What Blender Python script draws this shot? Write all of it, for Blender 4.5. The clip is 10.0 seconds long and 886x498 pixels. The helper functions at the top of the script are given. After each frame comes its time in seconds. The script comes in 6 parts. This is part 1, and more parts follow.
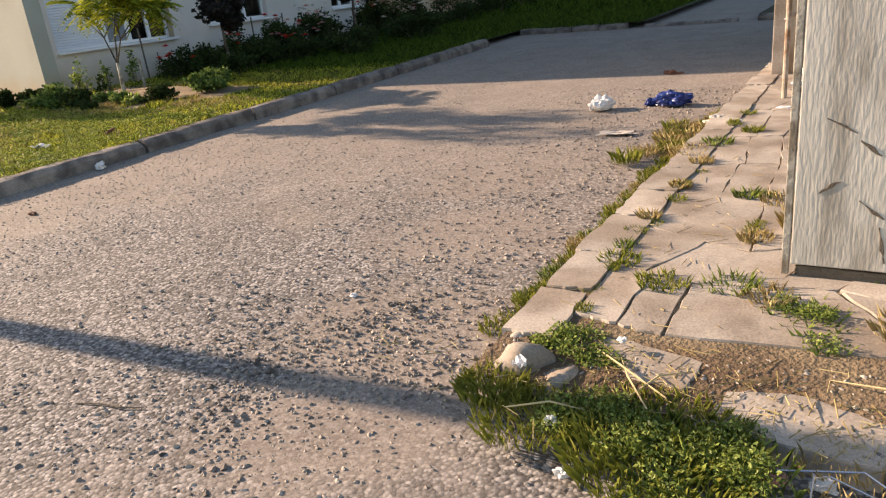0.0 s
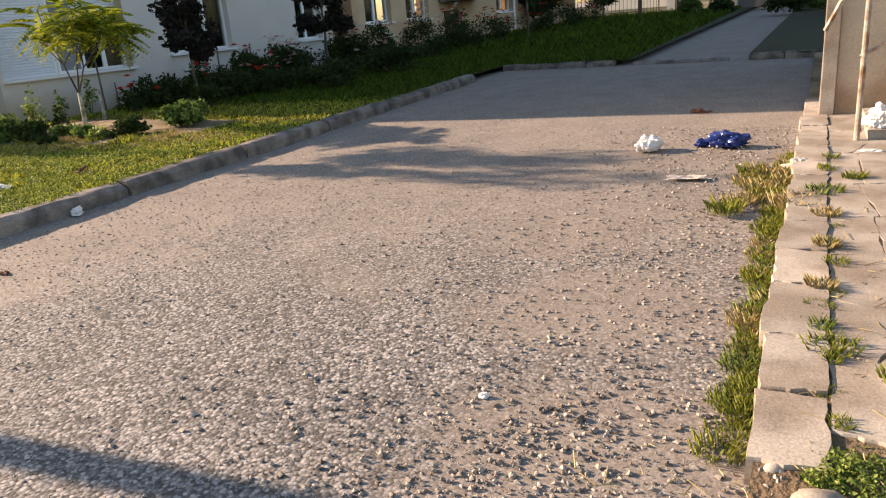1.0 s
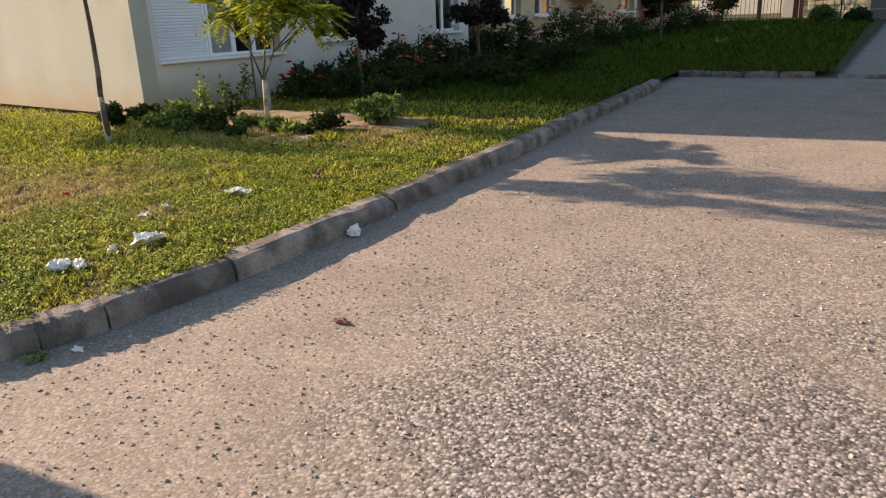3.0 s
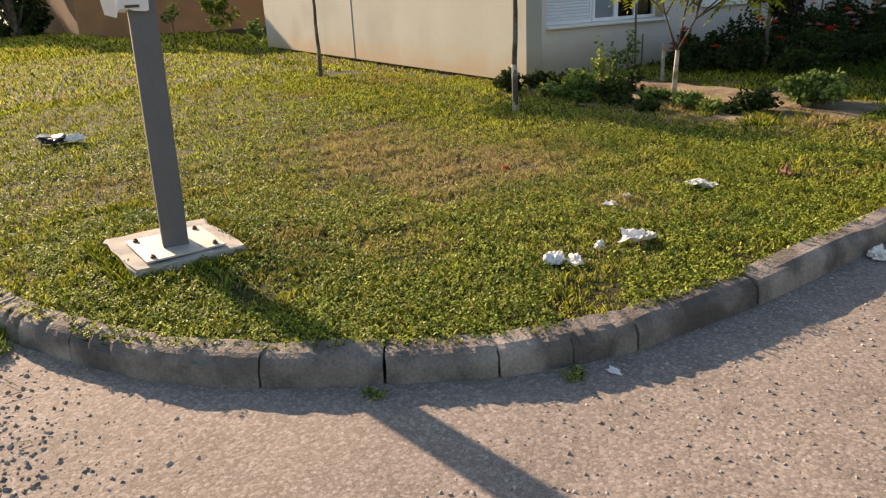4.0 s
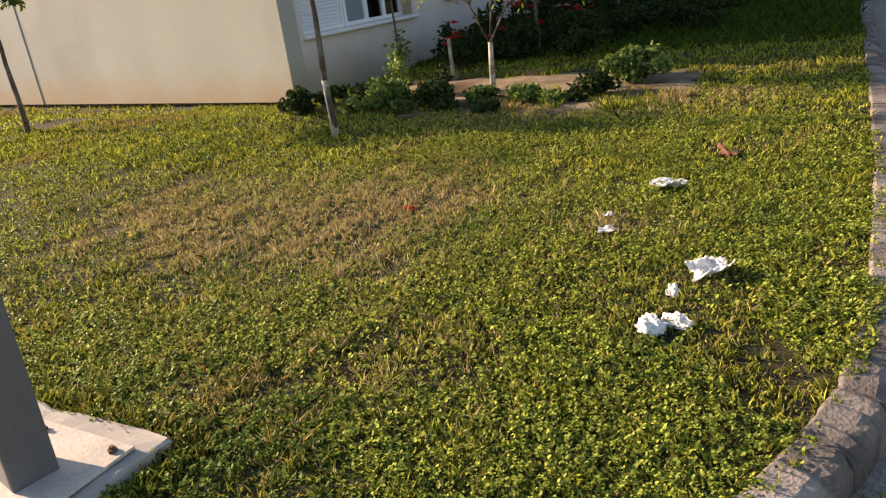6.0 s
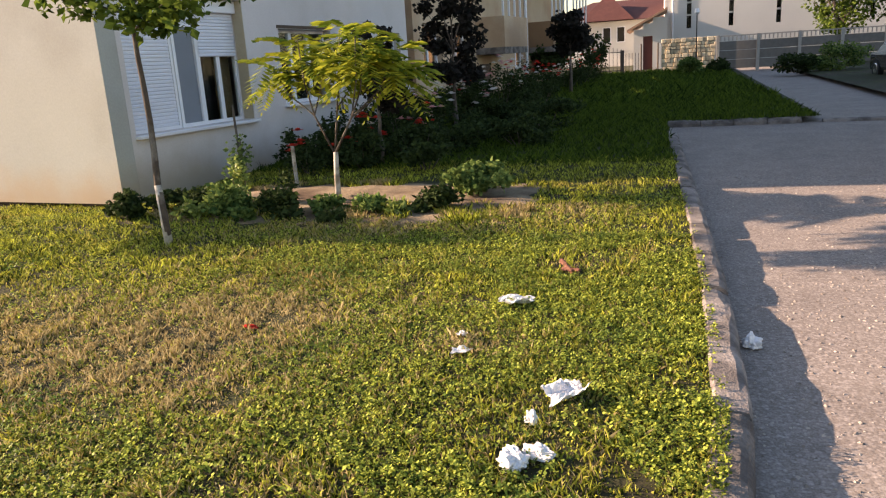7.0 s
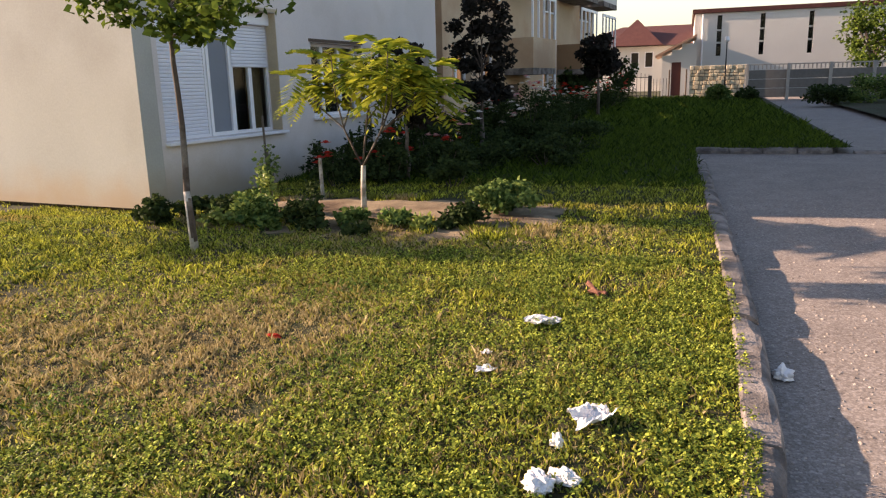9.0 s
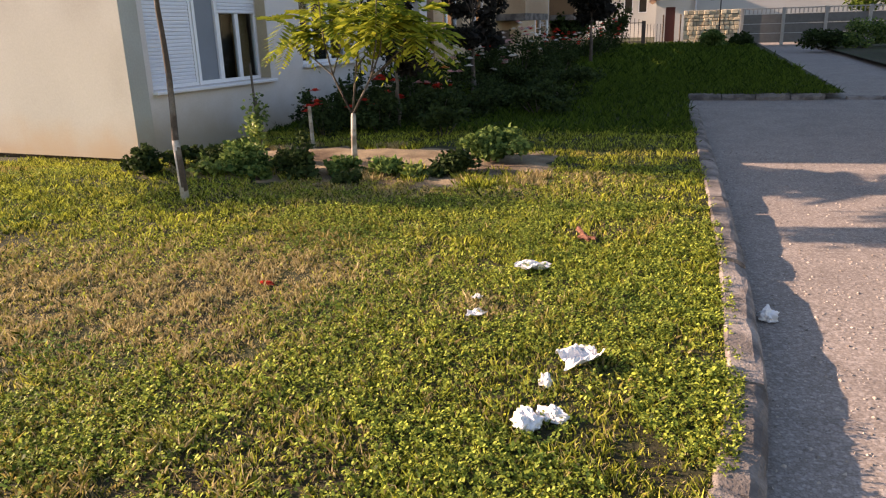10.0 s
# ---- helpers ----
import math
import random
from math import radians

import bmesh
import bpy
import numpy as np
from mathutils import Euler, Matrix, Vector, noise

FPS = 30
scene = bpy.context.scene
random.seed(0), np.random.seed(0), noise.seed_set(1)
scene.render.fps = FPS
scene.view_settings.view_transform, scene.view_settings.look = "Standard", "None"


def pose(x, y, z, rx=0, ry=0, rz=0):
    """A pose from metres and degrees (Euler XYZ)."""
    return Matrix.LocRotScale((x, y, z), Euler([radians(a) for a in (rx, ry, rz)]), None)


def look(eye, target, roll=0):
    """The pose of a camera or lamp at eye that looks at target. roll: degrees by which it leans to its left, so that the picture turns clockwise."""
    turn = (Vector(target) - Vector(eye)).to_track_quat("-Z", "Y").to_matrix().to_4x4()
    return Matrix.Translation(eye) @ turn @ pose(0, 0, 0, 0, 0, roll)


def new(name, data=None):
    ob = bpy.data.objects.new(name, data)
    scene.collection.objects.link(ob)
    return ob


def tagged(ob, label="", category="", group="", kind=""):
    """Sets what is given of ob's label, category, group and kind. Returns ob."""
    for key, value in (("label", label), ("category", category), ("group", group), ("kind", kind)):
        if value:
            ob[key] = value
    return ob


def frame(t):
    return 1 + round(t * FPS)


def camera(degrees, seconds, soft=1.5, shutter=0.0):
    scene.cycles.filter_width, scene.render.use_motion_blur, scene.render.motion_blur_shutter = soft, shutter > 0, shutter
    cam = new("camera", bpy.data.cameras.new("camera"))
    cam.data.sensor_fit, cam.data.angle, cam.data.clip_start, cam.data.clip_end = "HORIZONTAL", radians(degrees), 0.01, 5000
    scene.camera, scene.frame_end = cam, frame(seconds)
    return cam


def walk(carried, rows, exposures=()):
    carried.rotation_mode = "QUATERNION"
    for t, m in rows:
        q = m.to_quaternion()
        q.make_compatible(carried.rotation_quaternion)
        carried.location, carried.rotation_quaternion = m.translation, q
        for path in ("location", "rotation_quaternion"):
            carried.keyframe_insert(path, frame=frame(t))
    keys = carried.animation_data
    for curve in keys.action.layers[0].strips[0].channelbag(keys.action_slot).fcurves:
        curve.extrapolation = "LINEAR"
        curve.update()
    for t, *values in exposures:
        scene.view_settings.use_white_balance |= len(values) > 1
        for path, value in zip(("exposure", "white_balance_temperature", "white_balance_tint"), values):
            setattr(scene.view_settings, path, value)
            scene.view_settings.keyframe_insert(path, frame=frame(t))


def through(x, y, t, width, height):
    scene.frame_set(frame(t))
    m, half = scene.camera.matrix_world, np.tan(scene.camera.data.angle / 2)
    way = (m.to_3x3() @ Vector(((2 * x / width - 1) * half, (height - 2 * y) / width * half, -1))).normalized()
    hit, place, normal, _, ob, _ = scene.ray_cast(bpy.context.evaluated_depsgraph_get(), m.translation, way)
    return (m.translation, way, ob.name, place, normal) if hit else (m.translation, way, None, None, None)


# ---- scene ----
cam = camera(62.6, 10.0, soft=1.2)
PATH = [
    (0, (8.060, -1.036, 1.326), (7.035, 0.538, 0.640), -6.2),
    (0.2, (7.849, -0.964, 1.337), (6.776, 0.592, 0.684), -4.1),
    (0.5, (7.461, -0.891, 1.287), (6.489, 0.756, 0.696), -4.4),
    (0.7, (7.204, -0.850, 1.320), (6.267, 0.783, 0.641), -4.4),
    (1, (6.843, -0.696, 1.296), (5.953, 0.988, 0.684), -4.8),
    (1.2, (6.575, -0.654, 1.323), (5.681, 1.000, 0.643), -7.6),
    (1.5, (6.254, -0.571, 1.311), (5.376, 1.127, 0.720), -4.4),
    (1.8, (5.888, -0.491, 1.308), (5.183, 1.260, 0.648), -5.6),
    (2, (5.665, -0.432, 1.332), (5.056, 1.373, 0.722), -4.9),
    (2.2, (5.396, -0.390, 1.329), (4.833, 1.431, 0.727), -7.1),
    (3.3, (3.959, -0.683, 1.422), (2.665, 0.708, 0.797), -4.5),
    (3.4, (3.858, -0.669, 1.431), (2.459, 0.612, 0.796), -6.5),
    (3.5, (3.687, -0.77, 1.428), (2.239, 0.434, 0.752), -6.3),
    (4, (2.846, -0.974, 1.479), (1.311, 0.115, 0.8), -2.7),
    (4.2, (2.576, -0.979, 1.496), (0.998, 0.013, 0.770), -4.2),
    (4.5, (2.238, -0.975, 1.383), (0.655, 0.046, 0.712), -7.2),
    (4.7, (1.971, -1.048, 1.434), (0.358, -0.074, 0.762), -7.6),
    (5, (1.583, -1.117, 1.413), (0.026, 0.02, 0.879), -8.3),
    (5.2, (1.341, -1.128, 1.420), (-0.101, 0.113, 0.804), -8.5),
    (5.5, (1.069, -1.047, 1.428), (-0.21, 0.351, 0.787), -8.0),
    (6, (0.705, -0.867, 1.44), (-0.248, 0.739, 0.726), -7.5),
    (6.2, (0.676, -0.787, 1.438), (-0.088, 0.923, 0.736), -5.9),
    (7.3, (0.565, -0.686, 1.497), (0.026, 1.184, 1.036), -3.1),
    (7.5, (0.573, -0.678, 1.49), (0.055, 1.197, 1.025), -2.9),
    (8, (0.558, -0.683, 1.479), (-0.006, 1.172, 0.987), -2.0),
    (8.5, (0.534, -0.689, 1.481), (-0.054, 1.17, 1.035), -1.3),
    (9, (0.524, -0.685, 1.472), (-0.091, 1.166, 1.03), -1.5),
    (9.5, (0.539, -0.718, 1.483), (-0.082, 1.125, 1.016), -1.4),
    (10, (0.542, -0.711, 1.454), (-0.046, 1.112, 0.88), -1.8),
]
walk(cam, [(t, look(eye, aim, roll)) for t, eye, aim, roll in PATH],
     exposures=[(0, 1.42, 6600, 13), (2, 1.56, 6600, 13), (3.5, 1.40, 6800, 13), (5, 1.36, 6800, 13), (6, 1.38, 6700, 16), (7.5, 1.86, 6600, 20), (8.5, 1.86, 6600, 20), (9, 1.6, 6600, 22), (10, 1.66, 6600, 22)])

# ---- world and sun ----
SUN = Vector((math.cos(radians(21)) * 0.997, math.cos(radians(21)) * 0.08, -math.sin(radians(21))))
world = bpy.data.worlds.new("world")
scene.world = world
world.use_nodes = True
wn = world.node_tree.nodes
sky = wn.new("ShaderNodeTexSky")
sky.sky_type = 'NISHITA'
sky.sun_disc = False
sky.sun_elevation = radians(21)
sky.sun_rotation = math.atan2(-SUN.x, -SUN.y)
sky.air_density, sky.dust_density = 1.3, 0.8
wn["Background"].inputs["Strength"].default_value = 0.086
world.node_tree.links.new(sky.outputs["Color"], wn["Background"].inputs["Color"])
sun = new("sun", bpy.data.lights.new("sun", "SUN"))
sun.data.energy, sun.data.angle, sun.data.color = 5.0, radians(0.6), (1.0, 0.75, 0.52)
sun.matrix_world = look((-40, 0, 20), Vector((-40, 0, 20)) + SUN)


# ---- materials ----
def mat(name, base, rough=0.85, metal=0.0, var=0.25, scale=6.0, fine=60.0, bump=0.2, tint=None, amount=0.5, dist=0.01,
        tint_scale=1.2, spread=0.12, per=0.0, spec=0.3, stretch=1.0):
    """Base colour with broad and fine variation, a second colour in patches, fine relief, and a random shift per object."""
    m = bpy.data.materials.new(name)
    m.use_nodes = True
    nt = m.node_tree
    N, L = nt.nodes, nt.links
    bs = N["Principled BSDF"]
    bs.inputs["Roughness"].default_value = rough
    bs.inputs["Metallic"].default_value = metal
    bs.inputs["Specular IOR Level"].default_value = spec
    tc = N.new("ShaderNodeNewGeometry")
    pos = tc.outputs["Position"]
    if stretch != 1.0:
        sq = N.new("ShaderNodeVectorMath"); sq.operation = 'MULTIPLY'
        sq.inputs[1].default_value = (1, 1, stretch)
        L.new(pos, sq.inputs[0])
        pos = sq.outputs[0]
    n1, n2 = N.new("ShaderNodeTexNoise"), N.new("ShaderNodeTexNoise")
    n1.inputs["Scale"].default_value, n2.inputs["Scale"].default_value = scale, fine
    n1.inputs["Detail"].default_value, n2.inputs["Detail"].default_value = 4, 5
    L.new(pos, n1.inputs["Vector"]); L.new(pos, n2.inputs["Vector"])
    add = N.new("ShaderNodeMath"); add.operation = 'ADD'
    L.new(n1.outputs["Fac"], add.inputs[0]); L.new(n2.outputs["Fac"], add.inputs[1])
    ramp = N.new("ShaderNodeMapRange")
    ramp.inputs["From Min"].default_value, ramp.inputs["From Max"].default_value = 0.6, 1.4
    ramp.inputs["To Min"].default_value, ramp.inputs["To Max"].default_value = 1 - var, 1 + var
    L.new(add.outputs[0], ramp.inputs["Value"])
    rgb = N.new("ShaderNodeRGB"); rgb.outputs[0].default_value = (*base, 1)
    col = rgb.outputs[0]
    if tint:
        n3 = N.new("ShaderNodeTexNoise"); n3.inputs["Scale"].default_value = tint_scale; n3.inputs["Detail"].default_value = 6
        L.new(pos, n3.inputs["Vector"])
        mr = N.new("ShaderNodeMapRange"); mr.interpolation_type = 'SMOOTHSTEP'
        mr.inputs["From Min"].default_value, mr.inputs["From Max"].default_value = 0.5 + (0.5 - amount) * 0.4 - spread, 0.5 + (0.5 - amount) * 0.4 + spread
        L.new(n3.outputs["Fac"], mr.inputs["Value"])
        mx = N.new("ShaderNodeMix"); mx.data_type = 'RGBA'
        L.new(mr.outputs[0], mx.inputs["Factor"]); L.new(col, mx.inputs["A"]); mx.inputs["B"].default_value = (*tint, 1)
        col = mx.outputs["Result"]
    val = ramp.outputs[0]
    if per:
        oi = N.new("ShaderNodeObjectInfo")
        pr = N.new("ShaderNodeMapRange")
        pr.inputs["To Min"].default_value, pr.inputs["To Max"].default_value = 1 - per, 1 + per
        L.new(oi.outputs["Random"], pr.inputs["Value"])
        mu = N.new("ShaderNodeMath"); mu.operation = 'MULTIPLY'
        L.new(val, mu.inputs[0]); L.new(pr.outputs[0], mu.inputs[1])
        val = mu.outputs[0]
    sc = N.new("ShaderNodeVectorMath"); sc.operation = 'SCALE'
    L.new(col, sc.inputs[0]); L.new(val, sc.inputs["Scale"])
    L.new(sc.outputs[0], bs.inputs["Base Color"])
    if bump:
        bp = N.new("ShaderNodeBump"); bp.inputs["Strength"].default_value = bump; bp.inputs["Distance"].default_value = dist
        L.new(n2.outputs["Fac"], bp.inputs["Height"]); L.new(bp.outputs[0], bs.inputs["Normal"])
    return m


def leaf_mat(name, dark, light, through=0.35, rough=0.8, gloss=0.1, patch=None, patch_scale=0.5, bias=1.0):
    """Leaves and blades: colour by island, translucent."""
    m = bpy.data.materials.new(name)
    m.use_nodes = True
    N, L = m.node_tree.nodes, m.node_tree.links
    bs = N["Principled BSDF"]
    bs.inputs["Roughness"].default_value = rough
    bs.inputs["Specular IOR Level"].default_value = gloss
    geo = N.new("ShaderNodeNewGeometry")
    mx = N.new("ShaderNodeMix"); mx.data_type = 'RGBA'
    mx.inputs["A"].default_value, mx.inputs["B"].default_value = (*dark, 1), (*light, 1)
    pw = N.new("ShaderNodeMath"); pw.operation = 'POWER'; pw.inputs[1].default_value = bias
    L.new(geo.outputs["Random Per Island"], pw.inputs[0]); L.new(pw.outputs[0], mx.inputs["Factor"])
    col = mx.outputs["Result"]
    if patch:
        n = N.new("ShaderNodeTexNoise"); n.inputs["Scale"].default_value = patch_scale; n.inputs["Detail"].default_value = 5
        L.new(geo.outputs["Position"], n.inputs["Vector"])
        ad = N.new("ShaderNodeMath"); ad.operation = 'MULTIPLY_ADD'
        L.new(geo.outputs["Random Per Island"], ad.inputs[0]); ad.inputs[1].default_value = 0.25
        L.new(n.outputs["Fac"], ad.inputs[2])
        mr = N.new("ShaderNodeMapRange"); mr.interpolation_type = 'SMOOTHSTEP'
        mr.inputs["From Min"].default_value, mr.inputs["From Max"].default_value = 0.66, 0.92
        L.new(ad.outputs[0], mr.inputs["Value"])
        m2 = N.new("ShaderNodeMix"); m2.data_type = 'RGBA'
        L.new(mr.outputs[0], m2.inputs["Factor"]); L.new(col, m2.inputs["A"]); m2.inputs["B"].default_value = (*patch, 1)
        col = m2.outputs["Result"]
    L.new(col, bs.inputs["Base Color"])
    tr = N.new("ShaderNodeBsdfTranslucent")
    L.new(col, tr.inputs["Color"])
    ms = N.new("ShaderNodeMixShader"); ms.inputs[0].default_value = through
    L.new(bs.outputs[0], ms.inputs[1]); L.new(tr.outputs[0], ms.inputs[2])
    L.new(ms.outputs[0], N["Material Output"].inputs["Surface"])
    return m


def glass_mat(name):
    m = bpy.data.materials.new(name)
    m.use_nodes = True
    bs = m.node_tree.nodes["Principled BSDF"]
    bs.inputs["Transmission Weight"].default_value = 1
    bs.inputs["Roughness"].default_value = 0.03
    bs.inputs["IOR"].default_value = 1.18
    bs.inputs["Base Color"].default_value = (0.8, 0.85, 0.85, 1)
    return m


def road_mat():
    """Worn asphalt: bare stone chips in places, sand drifted over the rest, a broken sandy patch by the edge."""
    m = mat("asphalt", (0.196, 0.181, 0.174), 0.9, var=0.25, scale=1.3, fine=22, bump=0)
    N, L = m.node_tree.nodes, m.node_tree.links
    bs = N["Principled BSDF"]
    old = bs.inputs["Base Color"].links[0].from_socket
    geo = N.new("ShaderNodeNewGeometry")
    pos = geo.outputs["Position"]

    def math_node(op, a, b=None):
        n = N.new("ShaderNodeMath"); n.operation = op
        for k, v in enumerate((a, b)):
            if v is None:
                continue
            if isinstance(v, (int, float)):
                n.inputs[k].default_value = v
            else:
                L.new(v, n.inputs[k])
        return n.outputs[0]

    def step(v, a, b):
        r = N.new("ShaderNodeMapRange"); r.interpolation_type = 'SMOOTHSTEP'
        r.inputs["From Min"].default_value, r.inputs["From Max"].default_value = a, b
        L.new(v, r.inputs["Value"])
        return r.outputs[0]

    def tex(scale, detail, distort=0.0):
        n = N.new("ShaderNodeTexNoise")
        n.inputs["Scale"].default_value, n.inputs["Detail"].default_value, n.inputs["Distortion"].default_value = scale, detail, distort
        L.new(pos, n.inputs["Vector"])
        return n.outputs["Fac"]
    vo = N.new("ShaderNodeTexVoronoi"); vo.inputs["Scale"].default_value = 62
    L.new(pos, vo.inputs["Vector"])
    sep = N.new("ShaderNodeSeparateColor"); L.new(vo.outputs["Color"], sep.inputs[0])
    tone = math_node('POWER', sep.outputs[0], 1.6)
    chip = math_node('ADD', math_node('MULTIPLY', tone, 1.9), 0.5)
    rim = math_node('SUBTRACT', 1.12, math_node('MULTIPLY', vo.outputs["Distance"], 0.75))
    s1 = N.new("ShaderNodeVectorMath"); s1.operation = 'SCALE'
    L.new(old, s1.inputs[0]); L.new(math_node('MULTIPLY', chip, rim), s1.inputs["Scale"])
    xyz = N.new("ShaderNodeSeparateXYZ"); L.new(pos, xyz.inputs[0])
    n_big, n_mid = tex(0.55, 7, 0.6), tex(2.4, 6, 0.3)
    wob = math_node('ADD', math_node('MULTIPLY', n_big, 2.6), math_node('MULTIPLY', n_mid, 1.2))
    far = step(math_node('ADD', xyz.outputs["Y"], wob), 3.8, 6.6)
    west = step(math_node('SUBTRACT', wob, xyz.outputs["X"]), -1.5, -0.3)
    sandy = math_node('MAXIMUM', math_node('MULTIPLY', far, 0.85), math_node('MULTIPLY', west, 0.9))
    sandy = math_node('MAXIMUM', sandy, math_node('MULTIPLY', step(n_big, 0.52, 0.7), 0.8))
    for cx, cy, r in ((6.35, 1.3, 0.75), (6.45, 0.7, 0.55), (5.45, 3.75, 0.6), (5.95, 2.65, 0.6), (4.3, 3.55, 0.25), (3.9, 7.6, 0.8), (5.87, 5.99, 1.1)):
        v = N.new("ShaderNodeVectorMath"); v.operation = 'DISTANCE'
        L.new(pos, v.inputs[0]); v.inputs[1].default_value = (cx, cy, -0.15)
        d = math_node('ADD', v.outputs["Value"], math_node('MULTIPLY', n_mid, 0.9))
        inv = math_node('SUBTRACT', r + 0.45, d)
        sandy = math_node('MAXIMUM', sandy, step(inv, -0.3, 0.3))
    mx = N.new("ShaderNodeMix"); mx.data_type = 'RGBA'
    L.new(math_node('MULTIPLY', sandy, 0.7), mx.inputs["Factor"]); L.new(s1.outputs[0], mx.inputs["A"])
    sand = N.new("ShaderNodeMix"); sand.data_type = 'RGBA'
    sand.inputs["A"].default_value, sand.inputs["B"].default_value = (0.16, 0.13, 0.11, 1), (0.35, 0.296, 0.25, 1)
    L.new(step(math_node('ADD', math_node('MULTIPLY', tex(120, 4), 0.7), math_node('MULTIPLY', n_mid, 0.3)), 0.3, 0.7), sand.inputs["Factor"])
    L.new(sand.outputs["Result"], mx.inputs["B"])
    L.new(mx.outputs["Result"], bs.inputs["Base Color"])
    bp = N.new("ShaderNodeBump"); bp.inputs["Strength"].default_value = 0.7; bp.inputs["Distance"].default_value = 0.005
    hgt = math_node('MULTIPLY', math_node('SUBTRACT', 1.0, vo.outputs["Distance"]), math_node('SUBTRACT', 1.0, math_node('MULTIPLY', sandy, 0.8)))
    L.new(math_node('ADD', hgt, math_node('MULTIPLY', tex(45, 3), 0.5)), bp.inputs["Height"])
    L.new(bp.outputs[0], bs.inputs["Normal"])
    return m


ASPHALT = road_mat()
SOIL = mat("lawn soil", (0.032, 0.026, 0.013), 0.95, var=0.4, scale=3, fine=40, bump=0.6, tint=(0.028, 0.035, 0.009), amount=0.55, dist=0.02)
BEDSOIL = mat("dry bed soil", (0.25, 0.195, 0.125), 0.95, var=0.4, scale=6, fine=50, bump=0.8, tint=(0.12, 0.08, 0.05), amount=0.4, dist=0.03)
GRASS = leaf_mat("grass blades", (0.022, 0.04, 0.006), (0.64, 0.67, 0.085), 0.34, rough=0.6, gloss=0.08, bias=1.45, patch=(0.42, 0.30, 0.11), patch_scale=0.6)
# Greener grass, its colour darkened to deepen the block's shade.
LUSHSHADE = leaf_mat("lush grass darkened for shade", (0.014, 0.032, 0.005), (0.12, 0.18, 0.02), 0.3)
CLOVER = leaf_mat("clover leaves", (0.022, 0.05, 0.006), (0.58, 0.65, 0.10), 0.35, rough=0.55, gloss=0.12, bias=1.6, patch=(0.09, 0.18, 0.035), patch_scale=0.9)
KERB = mat("kerb concrete", (0.225, 0.198, 0.178), 0.92, var=0.4, scale=5, fine=70, bump=0.6, tint=(0.105, 0.092, 0.085), amount=0.48, dist=0.012, tint_scale=4, per=0.16)
SLAB = mat("paving concrete", (0.37, 0.325, 0.28), 0.92, var=0.38, scale=4, fine=90, bump=0.5, tint=(0.25, 0.205, 0.165), amount=0.45, dist=0.004, tint_scale=2.5, per=0.12)
# Cream plaster for the gable side, darkened to offset the sun on it.
PLASTER = mat("cream plaster", (0.415, 0.42, 0.38), 0.9, var=0.1, scale=0.8, fine=40, bump=0.3, tint=(0.365, 0.36, 0.32), amount=0.35, dist=0.004, tint_scale=0.7)

# Facade rose plaster, lightened to make up for weak light on its shaded side.
FACADELIFT = mat("rose plaster lightened for shade", (0.60, 0.56, 0.535), 0.9, var=0.09, scale=0.9, fine=40, bump=0.25, tint=(0.54, 0.50, 0.465), amount=0.35, dist=0.004, tint_scale=0.8)


def splash(m, colour, low, high):
    """Ragged ochre splash marks of soil along a wall's foot."""
    N, L = m.node_tree.nodes, m.node_tree.links
    inp = N["Principled BSDF"].inputs["Base Color"]
    old = inp.links[0].from_socket
    geo = N.new("ShaderNodeNewGeometry")
    xyz = N.new("ShaderNodeSeparateXYZ"); L.new(geo.outputs["Position"], xyz.inputs[0])
    n = N.new("ShaderNodeTexNoise"); n.inputs["Scale"].default_value = 1.7; n.inputs["Detail"].default_value = 7
    L.new(geo.outputs["Position"], n.inputs["Vector"])
    ad = N.new("ShaderNodeMath"); ad.operation = 'MULTIPLY_ADD'
    L.new(n.outputs["Fac"], ad.inputs[0]); ad.inputs[1].default_value = -0.7; L.new(xyz.outputs["Z"], ad.inputs[2])
    mr = N.new("ShaderNodeMapRange"); mr.interpolation_type = 'SMOOTHSTEP'
    mr.inputs["From Min"].default_value, mr.inputs["From Max"].default_value = low, high
    mr.inputs["To Min"].default_value, mr.inputs["To Max"].default_value = 0.8, 0.0
    L.new(ad.outputs[0], mr.inputs["Value"])
    mx = N.new("ShaderNodeMix"); mx.data_type = 'RGBA'
    L.new(mr.outputs[0], mx.inputs["Factor"]); L.new(old, mx.inputs["A"]); mx.inputs["B"].default_value = (*colour, 1)
    L.new(mx.outputs["Result"], inp)


splash(PLASTER, (0.42, 0.31, 0.19), -0.5, 0.2)
splash(FACADELIFT, (0.40, 0.31, 0.20), -0.4, 0.3)
PLINTH = mat("plinth plaster", (0.52, 0.45, 0.36), 0.92, var=0.14, scale=1.5, fine=40, bump=0.3, tint=(0.40, 0.30, 0.20), amount=0.45, dist=0.004, tint_scale=1.5)
OCHRE = mat("ochre plaster", (0.27, 0.165, 0.09), 0.9, var=0.12, scale=0.8, fine=30, bump=0.2, tint=(0.22, 0.135, 0.08), amount=0.4, tint_scale=0.6)
TAN = mat("tan plaster", (0.52, 0.40, 0.27), 0.9, var=0.12, scale=0.8, fine=30, bump=0.2, tint=(0.44, 0.30, 0.19), amount=0.4, tint_scale=0.6)
WHITEWALL = mat("white wall", (0.60, 0.58, 0.54), 0.9, var=0.08, scale=0.6, fine=20, bump=0.15)
PVC = mat("white plastic", (0.74, 0.75, 0.78), 0.4, var=0.04, scale=3, fine=30, bump=0.0, spec=0.5)
SLAT = mat("shutter slats", (0.66, 0.68, 0.74), 0.45, var=0.05, scale=3, fine=30, bump=0.0, spec=0.5)
NET = mat("insect screen", (0.20, 0.22, 0.25), 0.7, var=0.1, scale=3, fine=200, bump=0.0)
